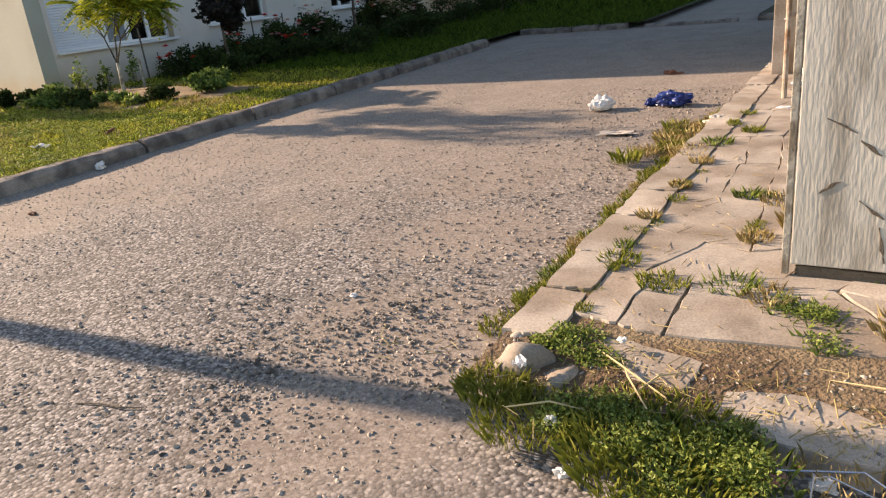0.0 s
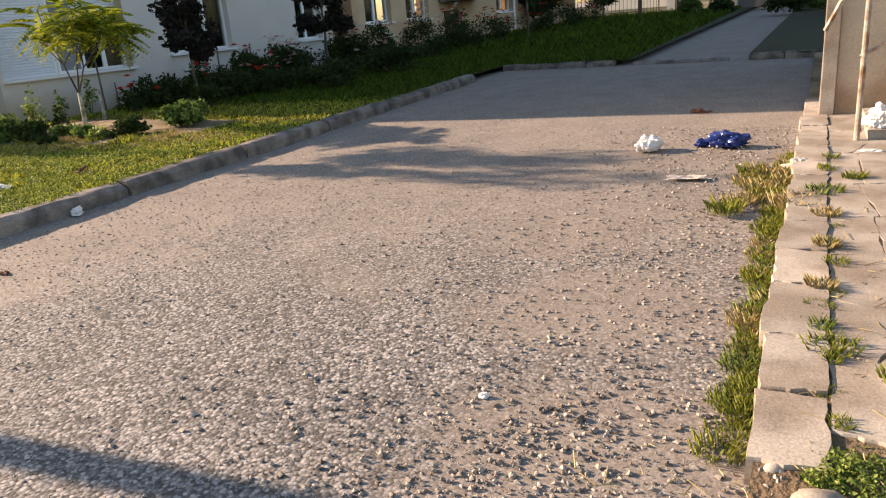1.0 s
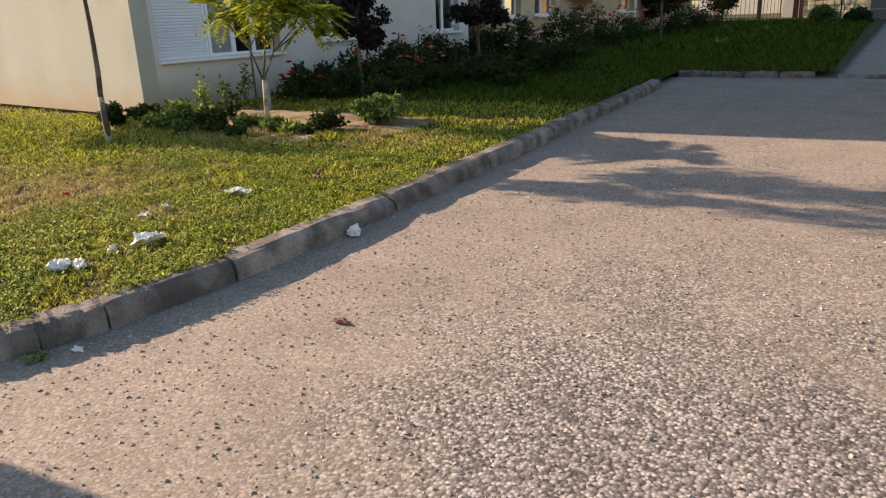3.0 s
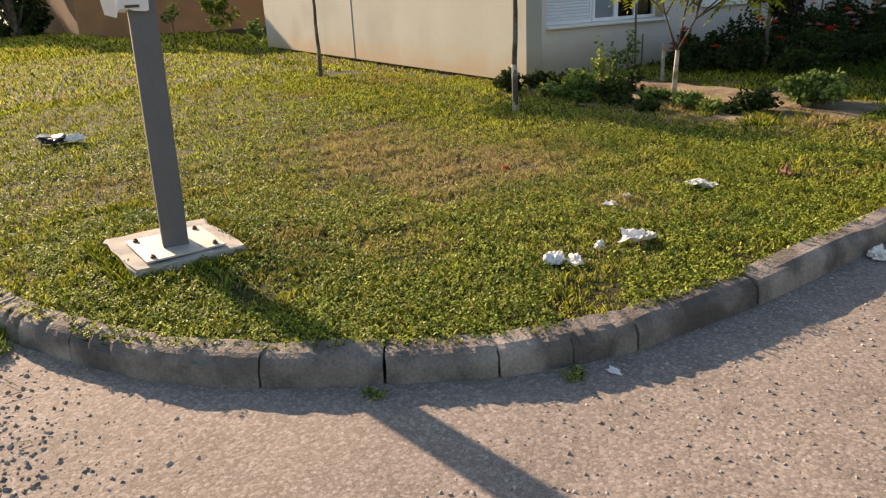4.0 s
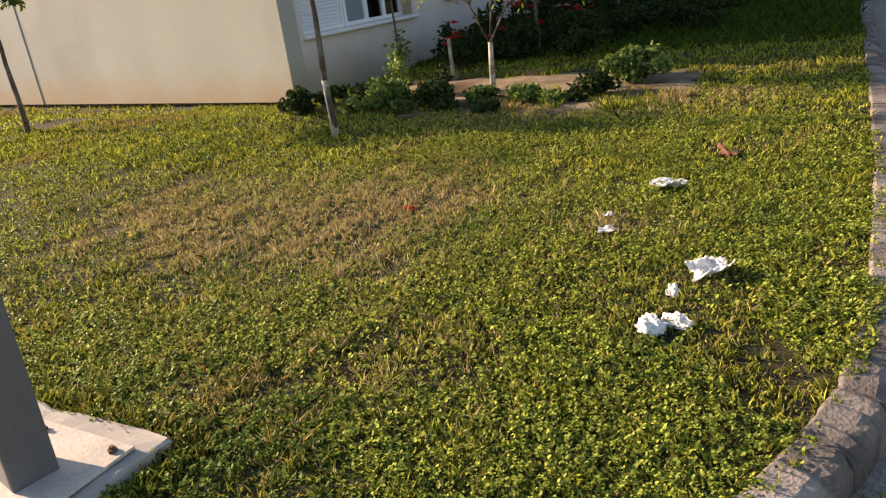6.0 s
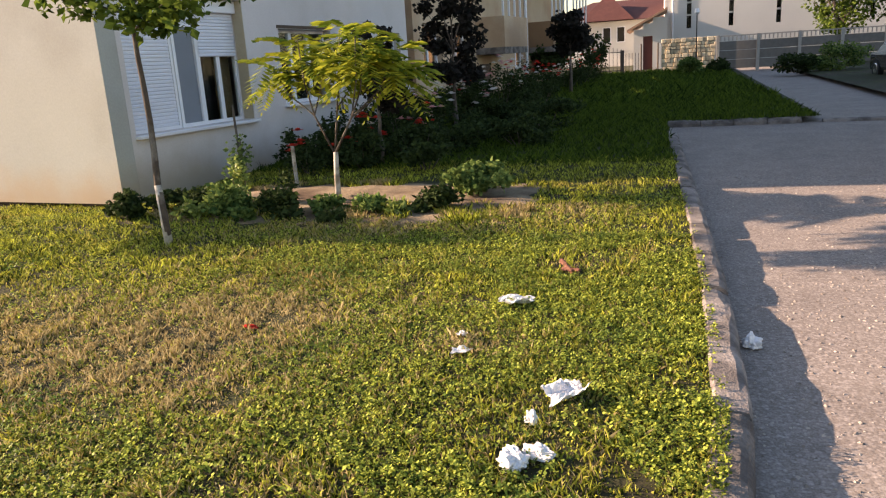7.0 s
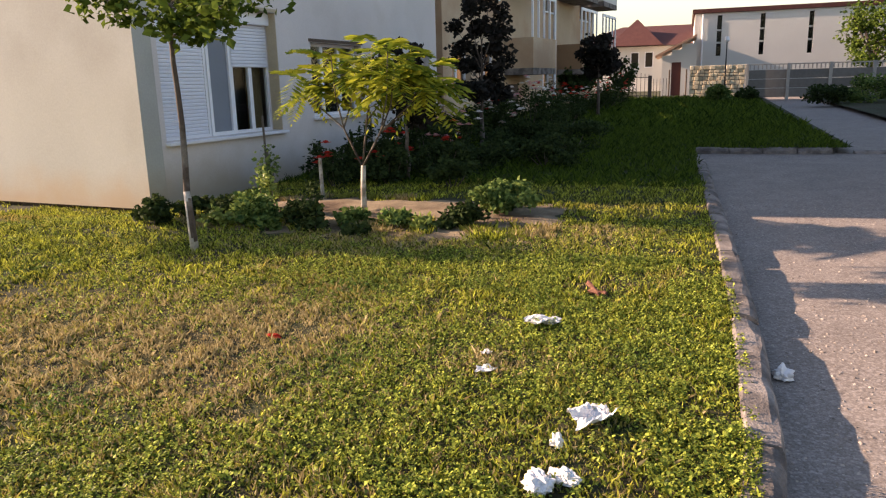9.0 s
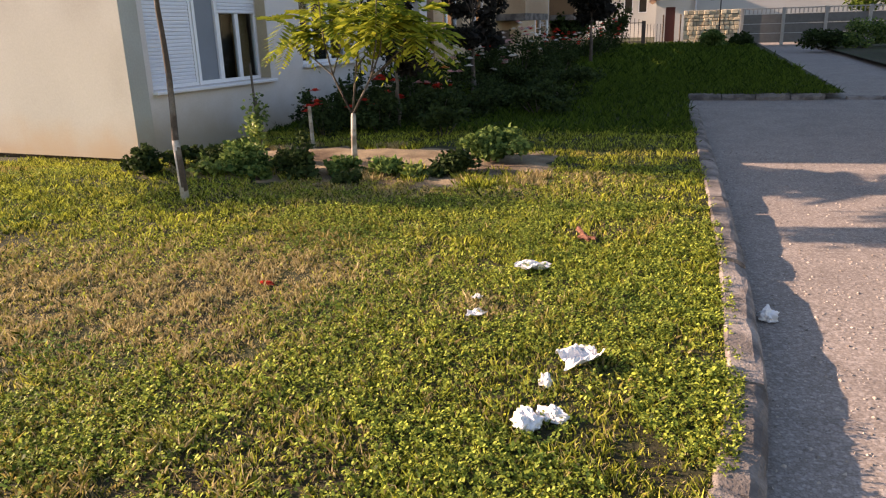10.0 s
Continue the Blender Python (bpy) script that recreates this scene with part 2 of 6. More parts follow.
REVEAL = mat("ochre reveal", (0.42, 0.36, 0.25), 0.9, var=0.12, scale=3, fine=40, bump=0.2)
GLASS = glass_mat("window glass")
# Near-black colour on backing panels paints the darkness of unlit rooms.
PAINTEDDARK = mat("painted room darkness", (0.03, 0.026, 0.02), 0.95, var=0.2, scale=1, fine=8, bump=0)
CURTAIN = mat("brown curtain", (0.16, 0.11, 0.05), 0.95, var=0.35, scale=6, fine=20, bump=0)
STEEL = mat("grey painted steel", (0.105, 0.105, 0.115), 0.55, metal=0.0, var=0.14, scale=4, fine=50, bump=0.08, spec=0.4)
PLATE = mat("bare galvanised plate", (0.46, 0.42, 0.38), 0.6, metal=0.15, var=0.25, scale=8, fine=60, bump=0.2)
RUST = mat("rusted iron", (0.10, 0.07, 0.05), 0.7, metal=0.4, var=0.4, scale=20, fine=120, bump=0.3)
PAPER = mat("white paper", (0.68, 0.66, 0.65), 0.8, var=0.06, scale=12, fine=80, bump=0.15)
BARK = mat("bark", (0.085, 0.066, 0.052), 0.95, var=0.35, scale=20, fine=90, bump=0.6, tint=(0.16, 0.14, 0.118), amount=0.4, tint_scale=5)
LIMED = mat("limed bark", (0.42, 0.39, 0.34), 0.95, var=0.3, scale=14, fine=80, bump=0.4, tint=(0.2, 0.17, 0.13), amount=0.4, tint_scale=9)
STAKE = mat("weathered stake", (0.14, 0.115, 0.09), 0.95, var=0.3, scale=20, fine=90, bump=0.4)
MAPLE = leaf_mat("maple leaves", (0.025, 0.05, 0.01), (0.15, 0.21, 0.03), 0.35)
SUMAC = leaf_mat("sumac leaves", (0.06, 0.12, 0.014), (0.46, 0.48, 0.045), 0.4)
PURPLE = leaf_mat("dark plum leaves", (0.012, 0.014, 0.012), (0.035, 0.03, 0.026), 0.15)
SHRUB = leaf_mat("shrub leaves", (0.03, 0.07, 0.02), (0.20, 0.27, 0.07), 0.3)
DARKGREEN = leaf_mat("dark shrub leaves", (0.012, 0.024, 0.008), (0.055, 0.082, 0.024), 0.25)

WEED = leaf_mat("weed leaves", (0.035, 0.065, 0.012), (0.33, 0.40, 0.09), 0.35, rough=0.5, gloss=0.3)
GREENYELLOW = leaf_mat("yellow-green grass", (0.16, 0.19, 0.03), (0.32, 0.32, 0.07), 0.4)
DRYGRASS = leaf_mat("dry grass", (0.24, 0.185, 0.075), (0.55, 0.46, 0.24), 0.3)
STRAW = mat("straw", (0.5, 0.4, 0.22), 0.8, var=0.2, bump=0)
GRAVEL = leaf_mat("stone chips", (0.14, 0.12, 0.105), (0.42, 0.37, 0.32), 0.0, rough=0.9)
RUBBLE = leaf_mat("crumbled asphalt", (0.07, 0.062, 0.056), (0.28, 0.24, 0.21), 0.0, rough=0.95)
PEELING = mat("peeling grey paint", (0.56, 0.53, 0.48), 0.8, var=0.2, scale=5, fine=70, bump=0.45, tint=(0.36, 0.33, 0.29), amount=0.3, dist=0.008, tint_scale=9, stretch=0.22)
STAINED = mat("stained beige plaster", (0.46, 0.38, 0.29), 0.92, var=0.2, scale=2, fine=40, bump=0.4, tint=(0.30, 0.22, 0.15), amount=0.45, tint_scale=1.5)
PIPE = mat("pale rusty tube", (0.42, 0.36, 0.30), 0.6, metal=0.2, var=0.3, scale=15, fine=80, bump=0.2, tint=(0.2, 0.12, 0.07), amount=0.35, tint_scale=8)
STEELGREY = mat("grey sheet metal", (0.32, 0.33, 0.33), 0.6, var=0.15, scale=3, fine=40, bump=0.1)
CHROME = mat("worn chrome", (0.6, 0.6, 0.62), 0.25, metal=1.0, var=0.1, bump=0)
IRON = mat("black iron", (0.025, 0.025, 0.027), 0.6, var=0.2, bump=0)
REDPETAL = leaf_mat("red petals", (0.5, 0.03, 0.02), (0.7, 0.08, 0.05), 0.3)
WHITEPETAL = leaf_mat("white petals", (0.7, 0.66, 0.6), (0.85, 0.82, 0.78), 0.3)
PINKPETAL = leaf_mat("pink petals", (0.65, 0.3, 0.3), (0.8, 0.5, 0.48), 0.3)
PINKWOOD = mat("reddish wood", (0.16, 0.07, 0.045), 0.8, var=0.4, scale=20, fine=80, bump=0.3)
DARKPLASTIC = mat("black plastic", (0.02, 0.02, 0.022), 0.35, var=0.2, bump=0, spec=0.5)
BLUEPLASTIC = mat("dark blue plastic film", (0.015, 0.03, 0.16), 0.3, var=0.25, scale=10, bump=0, spec=0.5)
CARD = mat("pale card", (0.55, 0.48, 0.42), 0.85, var=0.15, bump=0.1)
REDWHITE = mat("red and white carton", (0.7, 0.65, 0.62), 0.7, var=0.1, bump=0, tint=(0.55, 0.05, 0.06), amount=0.5, tint_scale=14, spread=0.02)
DRYLEAF = mat("dry leaf", (0.16, 0.075, 0.05), 0.85, var=0.4, scale=20, bump=0.2)
ROOFTILE = mat("red-brown roof tiles", (0.085, 0.032, 0.027), 0.85, var=0.25, scale=3, fine=14, bump=0.5, dist=0.05)
ROOFPALE = mat("faded brown tiles", (0.32, 0.2, 0.14), 0.85, var=0.2, scale=3, fine=14, bump=0.5, dist=0.05)
DOORRED = mat("red-brown door paint", (0.14, 0.045, 0.035), 0.6, var=0.15, bump=0.1)
PALESTONE = mat("pale rubble stone", (0.62, 0.52, 0.36), 0.92, var=0.25, scale=4, fine=30, bump=0.5, per=0.28)
PALECONC = mat("pale concrete", (0.36, 0.34, 0.31), 0.92, var=0.15, bump=0.2)
GREYCONC = mat("grey concrete panel", (0.17, 0.157, 0.142), 0.92, var=0.2, bump=0.2, per=0.1)
CARPAINT = mat("dark grey car paint", (0.05, 0.055, 0.06), 0.25, var=0.05, bump=0, spec=0.6)
CARGLASS = mat("car windscreen", (0.18, 0.2, 0.22), 0.08, var=0.05, bump=0, spec=0.8)
RUBBER = mat("tyre rubber", (0.02, 0.02, 0.02), 0.85, var=0.1, bump=0)
BLUEWHITE = mat("pale blue-white panel", (0.36, 0.38, 0.46), 0.7, var=0.1, bump=0)


# ---- geometry helpers ----
def smooth_line(pts, step):
    """Catmull-Rom through pts, resampled at an even step."""
    P = [Vector(p) for p in pts]
    P = [2 * P[0] - P[1]] + P + [2 * P[-1] - P[-2]]
    out = []
    for a, b, c, d in zip(P, P[1:], P[2:], P[3:]):
        for i in range(40):
            t = i / 40
            out.append(0.5 * (2 * b + (c - a) * t + (2 * a - 5 * b + 4 * c - d) * t * t + (3 * b - a - 3 * c + d) * t ** 3))
    out.append(P[-2])
    res, run = [out[0]], 0.0
    for a, b in zip(out, out[1:]):
        seg = (b - a).length
        while run + seg >= step:
            k = (step - run) / seg
            a = a + (b - a) * k
            seg = (b - a).length
            res.append(a.copy())
            run = 0.0
        run += seg
    return res


def part(name, bm, material, parent=None, label="", smooth=False):
    """Links a bmesh as one mesh object, under a thing where one is given."""
    me = bpy.data.meshes.new(name)
    if smooth:
        for f in bm.faces:
            f.smooth = True
    bm.to_mesh(me)
    bm.free()
    for one in (material if isinstance(material, (list, tuple)) else [material]):
        me.materials.append(one)
    ob = new(name, me)
    ob.parent = parent
    if label:
        tagged(ob, label)
    return ob


def raw(name, verts, faces, material, parent=None):
    me = bpy.data.meshes.new(name)
    me.from_pydata(verts, [], faces)
    me.materials.append(material)
    ob = new(name, me)
    ob.parent = parent
    return ob


def empty(name, place=(0, 0, 0), turn=0.0):
    e = new(name)
    e.matrix_world = pose(*place, 0, 0, turn)
    return e


def box(bm, x0, x1, y0, y1, z0, z1, bevel=0.0):
    vs = [bm.verts.new(p) for p in ((x0, y0, z0), (x1, y0, z0), (x1, y1, z0), (x0, y1, z0), (x0, y0, z1), (x1, y0, z1), (x1, y1, z1), (x0, y1, z1))]
    fs = [bm.faces.new([vs[i] for i in q]) for q in ((0, 3, 2, 1), (4, 5, 6, 7), (0, 1, 5, 4), (1, 2, 6, 5), (2, 3, 7, 6), (3, 0, 4, 7))]
    if bevel:
        es = list({e for f in fs for e in f.edges})
        bmesh.ops.bevel(bm, geom=es, offset=bevel, segments=2, affect='EDGES', profile=0.6)
    return vs


def boxed(*args):
    bm = bmesh.new()
    box(bm, *args)
    return bm


def tube(bm, pts, radii, sides=8):
    """A tapered tube along pts."""
    pts = [Vector(p) for p in pts]
    rings = []
    for i, p in enumerate(pts):
        d = (pts[min(i + 1, len(pts) - 1)] - pts[max(i - 1, 0)]).normalized()
        a = d.cross(Vector((0.3, 1, 0.1))).normalized()
        b = d.cross(a)
        rings.append([bm.verts.new(p + (a * math.cos(6.2832 * k / sides) + b * math.sin(6.2832 * k / sides)) * radii[i]) for k in range(sides)])
    for r, q in zip(rings, rings[1:]):
        for k in range(sides):
            bm.faces.new((r[k], r[(k + 1) % sides], q[(k + 1) % sides], q[k]))
    bm.faces.new(rings[0][::-1])
    bm.faces.new(rings[-1])


def tubed(pts, radii, sides=8):
    bm = bmesh.new()
    tube(bm, pts, radii, sides)
    return bm


def leaves(name, centres, spreads, count, size, material, parent, rng, droop=0.2, wide=0.55):
    """A crown of many small bent leaves round the given centres."""
    n = count
    which = rng.integers(0, len(centres), n)
    C, S = np.array(centres, float)[which], np.array(spreads, float)[which]
    if S.ndim == 1:
        S = S[:, None]
    d = rng.normal(size=(n, 3))
    d /= np.linalg.norm(d, axis=1)[:, None]
    p = C + d * S * (rng.random((n, 1)) ** 0.4)
    a = rng.normal(size=(n, 3)); a[:, 2] = a[:, 2] * 0.5 - droop
    a /= np.linalg.norm(a, axis=1)[:, None]
    b = np.cross(a, rng.normal(size=(n, 3)))
    b /= np.linalg.norm(b, axis=1)[:, None]
    nn = np.cross(a, b)
    s = size * (0.6 + 0.8 * rng.random((n, 1)))
    v = np.stack([p, p + a * s * 0.5 + b * s * wide * 0.5 + nn * s * 0.08, p + a * s, p + a * s * 0.5 - b * s * wide * 0.5 + nn * s * 0.08], 1).reshape(-1, 3)
    f = np.arange(4 * n).reshape(n, 4)
    return raw(name, v.tolist(), f.tolist(), material, parent)


def rise(y):
    return 0.0145 * min(max(y - 1.0, 0.0), 42.0)


def ease(a, b, v):
    t = min(max((v - a) / (b - a), 0.0), 1.0)
    return t * t * (3 - 2 * t)


def lawn_z(x, y):
    """The lawn: level with the kerb, swelling towards the young trees, falling to the block's foot."""
    z = -0.055 + rise(y) + 0.018 * min(max(-x - 2.5, 0.0), 6.5) * (1 - ease(5.2, 8.0, y))
    if y < 20:
        z -= 0.22 * ease(5.0, 6.4, -x) * ease(5.2, 7.3, y)
    z += 0.045 * math.exp(-((x + 1.6) ** 2 + (y - 0.2) ** 2) / 0.9)
    return z + 0.02 * noise.noise(Vector((x * 0.6, y * 0.6, 0)))


def road_z(x, y):
    return -0.17 + rise(y) + 0.012 * noise.noise(Vector((x * 0.5, y * 0.5, 3)))


# ---- ground ----
xs = [-3000, -300, -80, -30] + [i * 0.25 - 6 for i in range(72)] + [16, 30, 80, 300, 3000]
ys = [-3000, -300, -60, -20] + [i * 0.25 - 8 for i in range(104)] + [22, 30, 44, 80, 300, 3000]
vs = [(x, y, (road_z(x, y) if abs(x) < 40 and abs(y) < 60 else -0.17 + rise(y)) - (0.5 if x < -1.4 and y > 0 else 0)) for y in ys for x in xs]
nx = len(xs)
fs = [(j * nx + i, j * nx + i + 1, (j + 1) * nx + i + 1, (j + 1) * nx + i) for j in range(len(ys) - 1) for i in range(nx - 1)]
road = raw("road", vs, fs, ASPHALT)
tagged(road, "worn grey asphalt yard drifted with sand and gravel", "road", kind="structure")

KERB_LINE = [(-13.5, -1.02, 0), (-6, -1.02, 0), (-2.2, -1.0, 0), (-1.12, -0.76, 0), (-0.38, -0.38, 0), (0.09, 0.05, 0), (0.38, 0.45, 0), (0.69, 0.9, 0), (0.89, 1.5, 0), (0.98, 2.0, 0), (1.02, 3.0, 0), (1.0, 6.0, 0), (0.93, 10.0, 0), (0.85, 14.2, 0)]
kerb_curve = smooth_line(KERB_LINE, 0.05)
curve_y = [p.y for p in kerb_curve if p.y > -0.96]
curve_x = [p.x for p in kerb_curve if p.y > -0.96]


def lawn_edge(y):
    """The x at which the lawn meets the kerb's back."""
    if y > 14.35:
        return 3.5 + (y - 14.35) * 0.02
    return float(np.interp(y, curve_y, curve_x)) - 0.1


# lawn: rows across, each ending at the kerb
rows_y = [-0.9 + 0.12 * i for i in range(137)] + [15.62, 18, 20, 24, 30, 37, 45, 60, 120]
cols = 70
vs, fs = [], []
for y in rows_y:
    e = lawn_edge(y)
    for i in range(cols + 1):
        k = (1 - i / cols) ** 2.2
        x = e - k * (e + 60)
        vs.append((x, y, lawn_z(x, y)))
for j in range(len(rows_y) - 1):
    for i in range(cols):
        a = j * (cols + 1) + i
        fs.append((a, a + 1, a + cols + 2, a + cols + 1))
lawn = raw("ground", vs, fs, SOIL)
tagged(lawn, "short green lawn ground with dry yellow patches", "lawn", kind="structure")
# lawn beyond the yard, right of the path
vs, fs = [], []
far_y = [14.45, 18, 22, 28, 34, 42, 60]
for y in far_y:
    for x in [5.65 + (y - 14.4) * 0.012, 8, 11, 15, 22, 40]:
        vs.append((x, y, lawn_z(x, y)))
for j in range(len(far_y) - 1):
    for i in range(5):
        a = j * 6 + i
        fs.append((a, a + 1, a + 7, a + 6))
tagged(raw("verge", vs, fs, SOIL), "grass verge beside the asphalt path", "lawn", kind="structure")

# ---- the cream apartment block ----
# local axes: x out of the facade towards the yard, y along the facade
block = empty("apartment_block", (-6.304, 7.718, 0.104), -5.8)
block.matrix_world = block.matrix_world @ Matrix.Scale(0.93, 4)
tagged(block, "cream plastered apartment block with white shuttered windows", "building")
LEN, HIGH = 9.95, 12.5


def wall_pieces(bm, y0, y1, z0, z1, holes, x0, x1):
    """A wall between x0 and x1 with rectangular openings (ya, yb, za, zb)."""
    yc = sorted({y0, y1, *[h[0] for h in holes], *[h[1] for h in holes]})
    zc = sorted({z0, z1, *[h[2] for h in holes], *[h[3] for h in holes]})
    for a, b in zip(yc, yc[1:]):
        for c, d in zip(zc, zc[1:]):
            if not any(h[0] <= a and h[1] >= b and h[2] <= c and h[3] >= d for h in holes):
                box(bm, x0, x1, a, b, c, d)
    bmesh.ops.remove_doubles(bm, verts=bm.verts, dist=0.0005)


def slats(bm, x, ya, yb, za, zb, pitch=0.055):
    """A roller shutter's curtain of rounded slats, in one piece."""
    n = max(1, int((zb - za) / pitch))
    h = (zb - za) / n
    prof = []
    for i in range(n):
        z = za + i * h
        prof += [(x, z), (x + 0.012, z + h * 0.22), (x + 0.012, z + h * 0.72), (x, z + h * 0.9)]
    prof += [(x, zb), (x - 0.02, zb), (x - 0.02, za)]
    A = [bm.verts.new((u, ya, v)) for u, v in prof]
    B = [bm.verts.new((u, yb, v)) for u, v in prof]
    for k in range(len(prof)):
        q = (k + 1) % len(prof)
        bm.faces.new((A[k], B[k], B[q], A[q]))


def pane(w, x, ya, yb, za, zb):
    g = part("pane", boxed(x, x + 0.012, ya, yb, za, zb), GLASS, w)
    g.visible_shadow = False


def frame_bars(bm, x0, x1, ya, yb, za, zb, t):
    box(bm, x0, x1, ya, ya + t, za, zb)
    box(bm, x0, x1, yb - t, yb, za, zb)
    box(bm, x0, x1, ya + t, yb - t, za, za + t)
    box(bm, x0, x1, ya + t, yb - t, zb - t, zb)


def sill_part(w, ya, yb, za):
    bm = boxed(-0.25, 0.1, ya - 0.02, yb + 0.06, za - 0.055, za - 0.006, 0.008)
    part("sill", bm, PVC, w)


def big_window(parent, ya, za, zb):
    """Shuttered bay, narrow screened door, and a two-pane window with its shutter half down."""
    w = part("window", boxed(-0.62, -0.6, ya, ya + 2.9, za, zb), PAINTEDDARK, parent, "white plastic window with roller shutters, one half down")
    y1, y2, y3 = ya + 1.26, ya + 1.86, ya + 2.9
    bm = bmesh.new()
    frame_bars(bm, -0.3, -0.24, ya, y1, za, zb, 0.05)
    part("frame", bm, PVC, w)
    bm = bmesh.new()
    slats(bm, -0.262, ya + 0.05, y1 - 0.05, za + 0.05, zb - 0.05)
    part("roller_shutter", bm, SLAT, w, "closed white roller shutter")
    bm = bmesh.new()
    frame_bars(bm, -0.3, -0.22, y1 + 0.004, y2, za, zb, 0.06)
    box(bm, -0.29, -0.235, y1 + 0.064, y2 - 0.06, zb - 0.46, zb - 0.40)
    part("frame", bm, PVC, w)
    part("insect_screen", boxed(-0.275, -0.262, y1 + 0.064, y2 - 0.06, za + 0.06, zb - 0.46), NET, w, "grey mesh insect screen")
    bm = bmesh.new()
    slats(bm, -0.275, y1 + 0.064, y2 - 0.06, zb - 0.40, zb - 0.06)
    part("roller_shutter", bm, SLAT, w)
    bm = bmesh.new()
    frame_bars(bm, -0.31, -0.24, y2 + 0.004, y3, za, zb - 0.22, 0.055)
    mid = (y2 + y3) / 2
    box(bm, -0.305, -0.245, mid - 0.045, mid + 0.045, za + 0.055, zb - 0.275)
    part("frame", bm, PVC, w)
    pane(w, -0.285, y2 + 0.06, mid - 0.045, za + 0.055, zb - 0.28)
    pane(w, -0.285, mid + 0.045, y3 - 0.055, za + 0.055, zb - 0.28)
    part("shutter_box", boxed(-0.32, -0.14, y2 + 0.004, y3, zb - 0.218, zb - 0.004, 0.02), PVC, w)
    bm = bmesh.new()
    slats(bm, -0.235, y2 + 0.03, y3 - 0.03, za + 1.12, zb - 0.222)
    part("roller_shutter", bm, SLAT, w, "white roller shutter lowered half way")
    part("curtain", boxed(-0.46, -0.44, y2 + 0.62, y3, za, zb - 0.3), CURTAIN, w, "brown curtain")
    sill_part(w, ya, ya + 2.9, za)


def plain_window(parent, ya, yb, za, zb, leaf_count=2, material=PVC):
    w = part("window", boxed(-0.62, -0.6, ya, yb, za, zb), PAINTEDDARK, parent)
    bm = bmesh.new()
    frame_bars(bm, -0.26, -0.18, ya, yb, za, zb, 0.06)
    step = (yb - ya) / leaf_count
    for i in range(1, leaf_count):
        box(bm, -0.255, -0.185, ya + i * step - 0.05, ya + i * step + 0.05, za + 0.06, zb - 0.06)
    part("frame", bm, material, w)
    for i in range(leaf_count):
        pane(w, -0.23, ya + i * step + 0.05, ya + (i + 1) * step - 0.05, za + 0.055, zb - 0.055)
    sill_part(w, ya, yb, za)
    return w


holes = []
for k in range(4):
    up = 2.9 * k
    holes += [(0.1, 3.0, 0.72 + up, 2.78 + up), (4.05, 6.0, 0.9 + up, 2.32 + up), (8.45, 9.5, 0.9 + up, 2.32 + up)]
bm = bmesh.new()
wall_pieces(bm, 0.0, LEN, -0.7, HIGH, holes, -0.36, 0.0)
part("wall", bm, FACADELIFT, block)
part("gable_wall", boxed(-14.6, 0.0, -0.34, -0.002, -0.22, HIGH), PLASTER, block)
part("foundation", boxed(-14.5, -0.1, -0.26, -0.01, -0.8, -0.224), RUST, block)
part("pilaster", boxed(-7.75, -7.5, -0.354, -0.342, -0.22, HIGH, 0.01), PLASTER, block)
part("back_wall", boxed(-14.9, -14.6, -0.34, LEN, -0.7, HIGH), PLASTER, block)
part("end_wall", boxed(-14.6, -0.362, LEN - 0.3, LEN - 0.004, -0.7, HIGH), PLASTER, block)
part("roof", boxed(-15.1, 0.4, -0.9, LEN + 0.1, HIGH, HIGH + 0.3), KERB, block)
for k in range(4):
    up = 2.9 * k
    big_window(block, 0.1, 0.72 + up, 2.78 + up)
    plain_window(block, 4.05, 6.0, 0.9 + up, 2.32 + up, 3)
    plain_window(block, 8.45, 9.5, 0.9 + up, 2.32 + up, 2)
part("reveal", boxed(-0.21, -0.004, 2.985, 2.998, 0.73, 2.77), REVEAL, block, "ochre painted window reveal")
# Added strip in a dark colour draws the dark top edge of the recess.
part("recess_top_strip", boxed(-0.02, 0.012, 4.0, 6.05, 2.33, 2.39, 0.004), RUST, block, "dark strip drawn along the top edge of the window recess")
part("recess_top_strip", boxed(-0.02, 0.012, 0.06, 3.04, 2.79, 2.84, 0.004), REVEAL, block)

# ---- kerb of single stones ----
kerb = empty("kerb")
tagged(kerb, "worn concrete kerb stones along the lawn", "kerb", kind="structure")
KPROF = [(-0.165, -0.14), (0.018, -0.14), (0.006, 0.09), (-0.002, 0.115), (-0.018, 0.136), (-0.045, 0.148), (-0.15, 0.152), (-0.165, 0.14)]


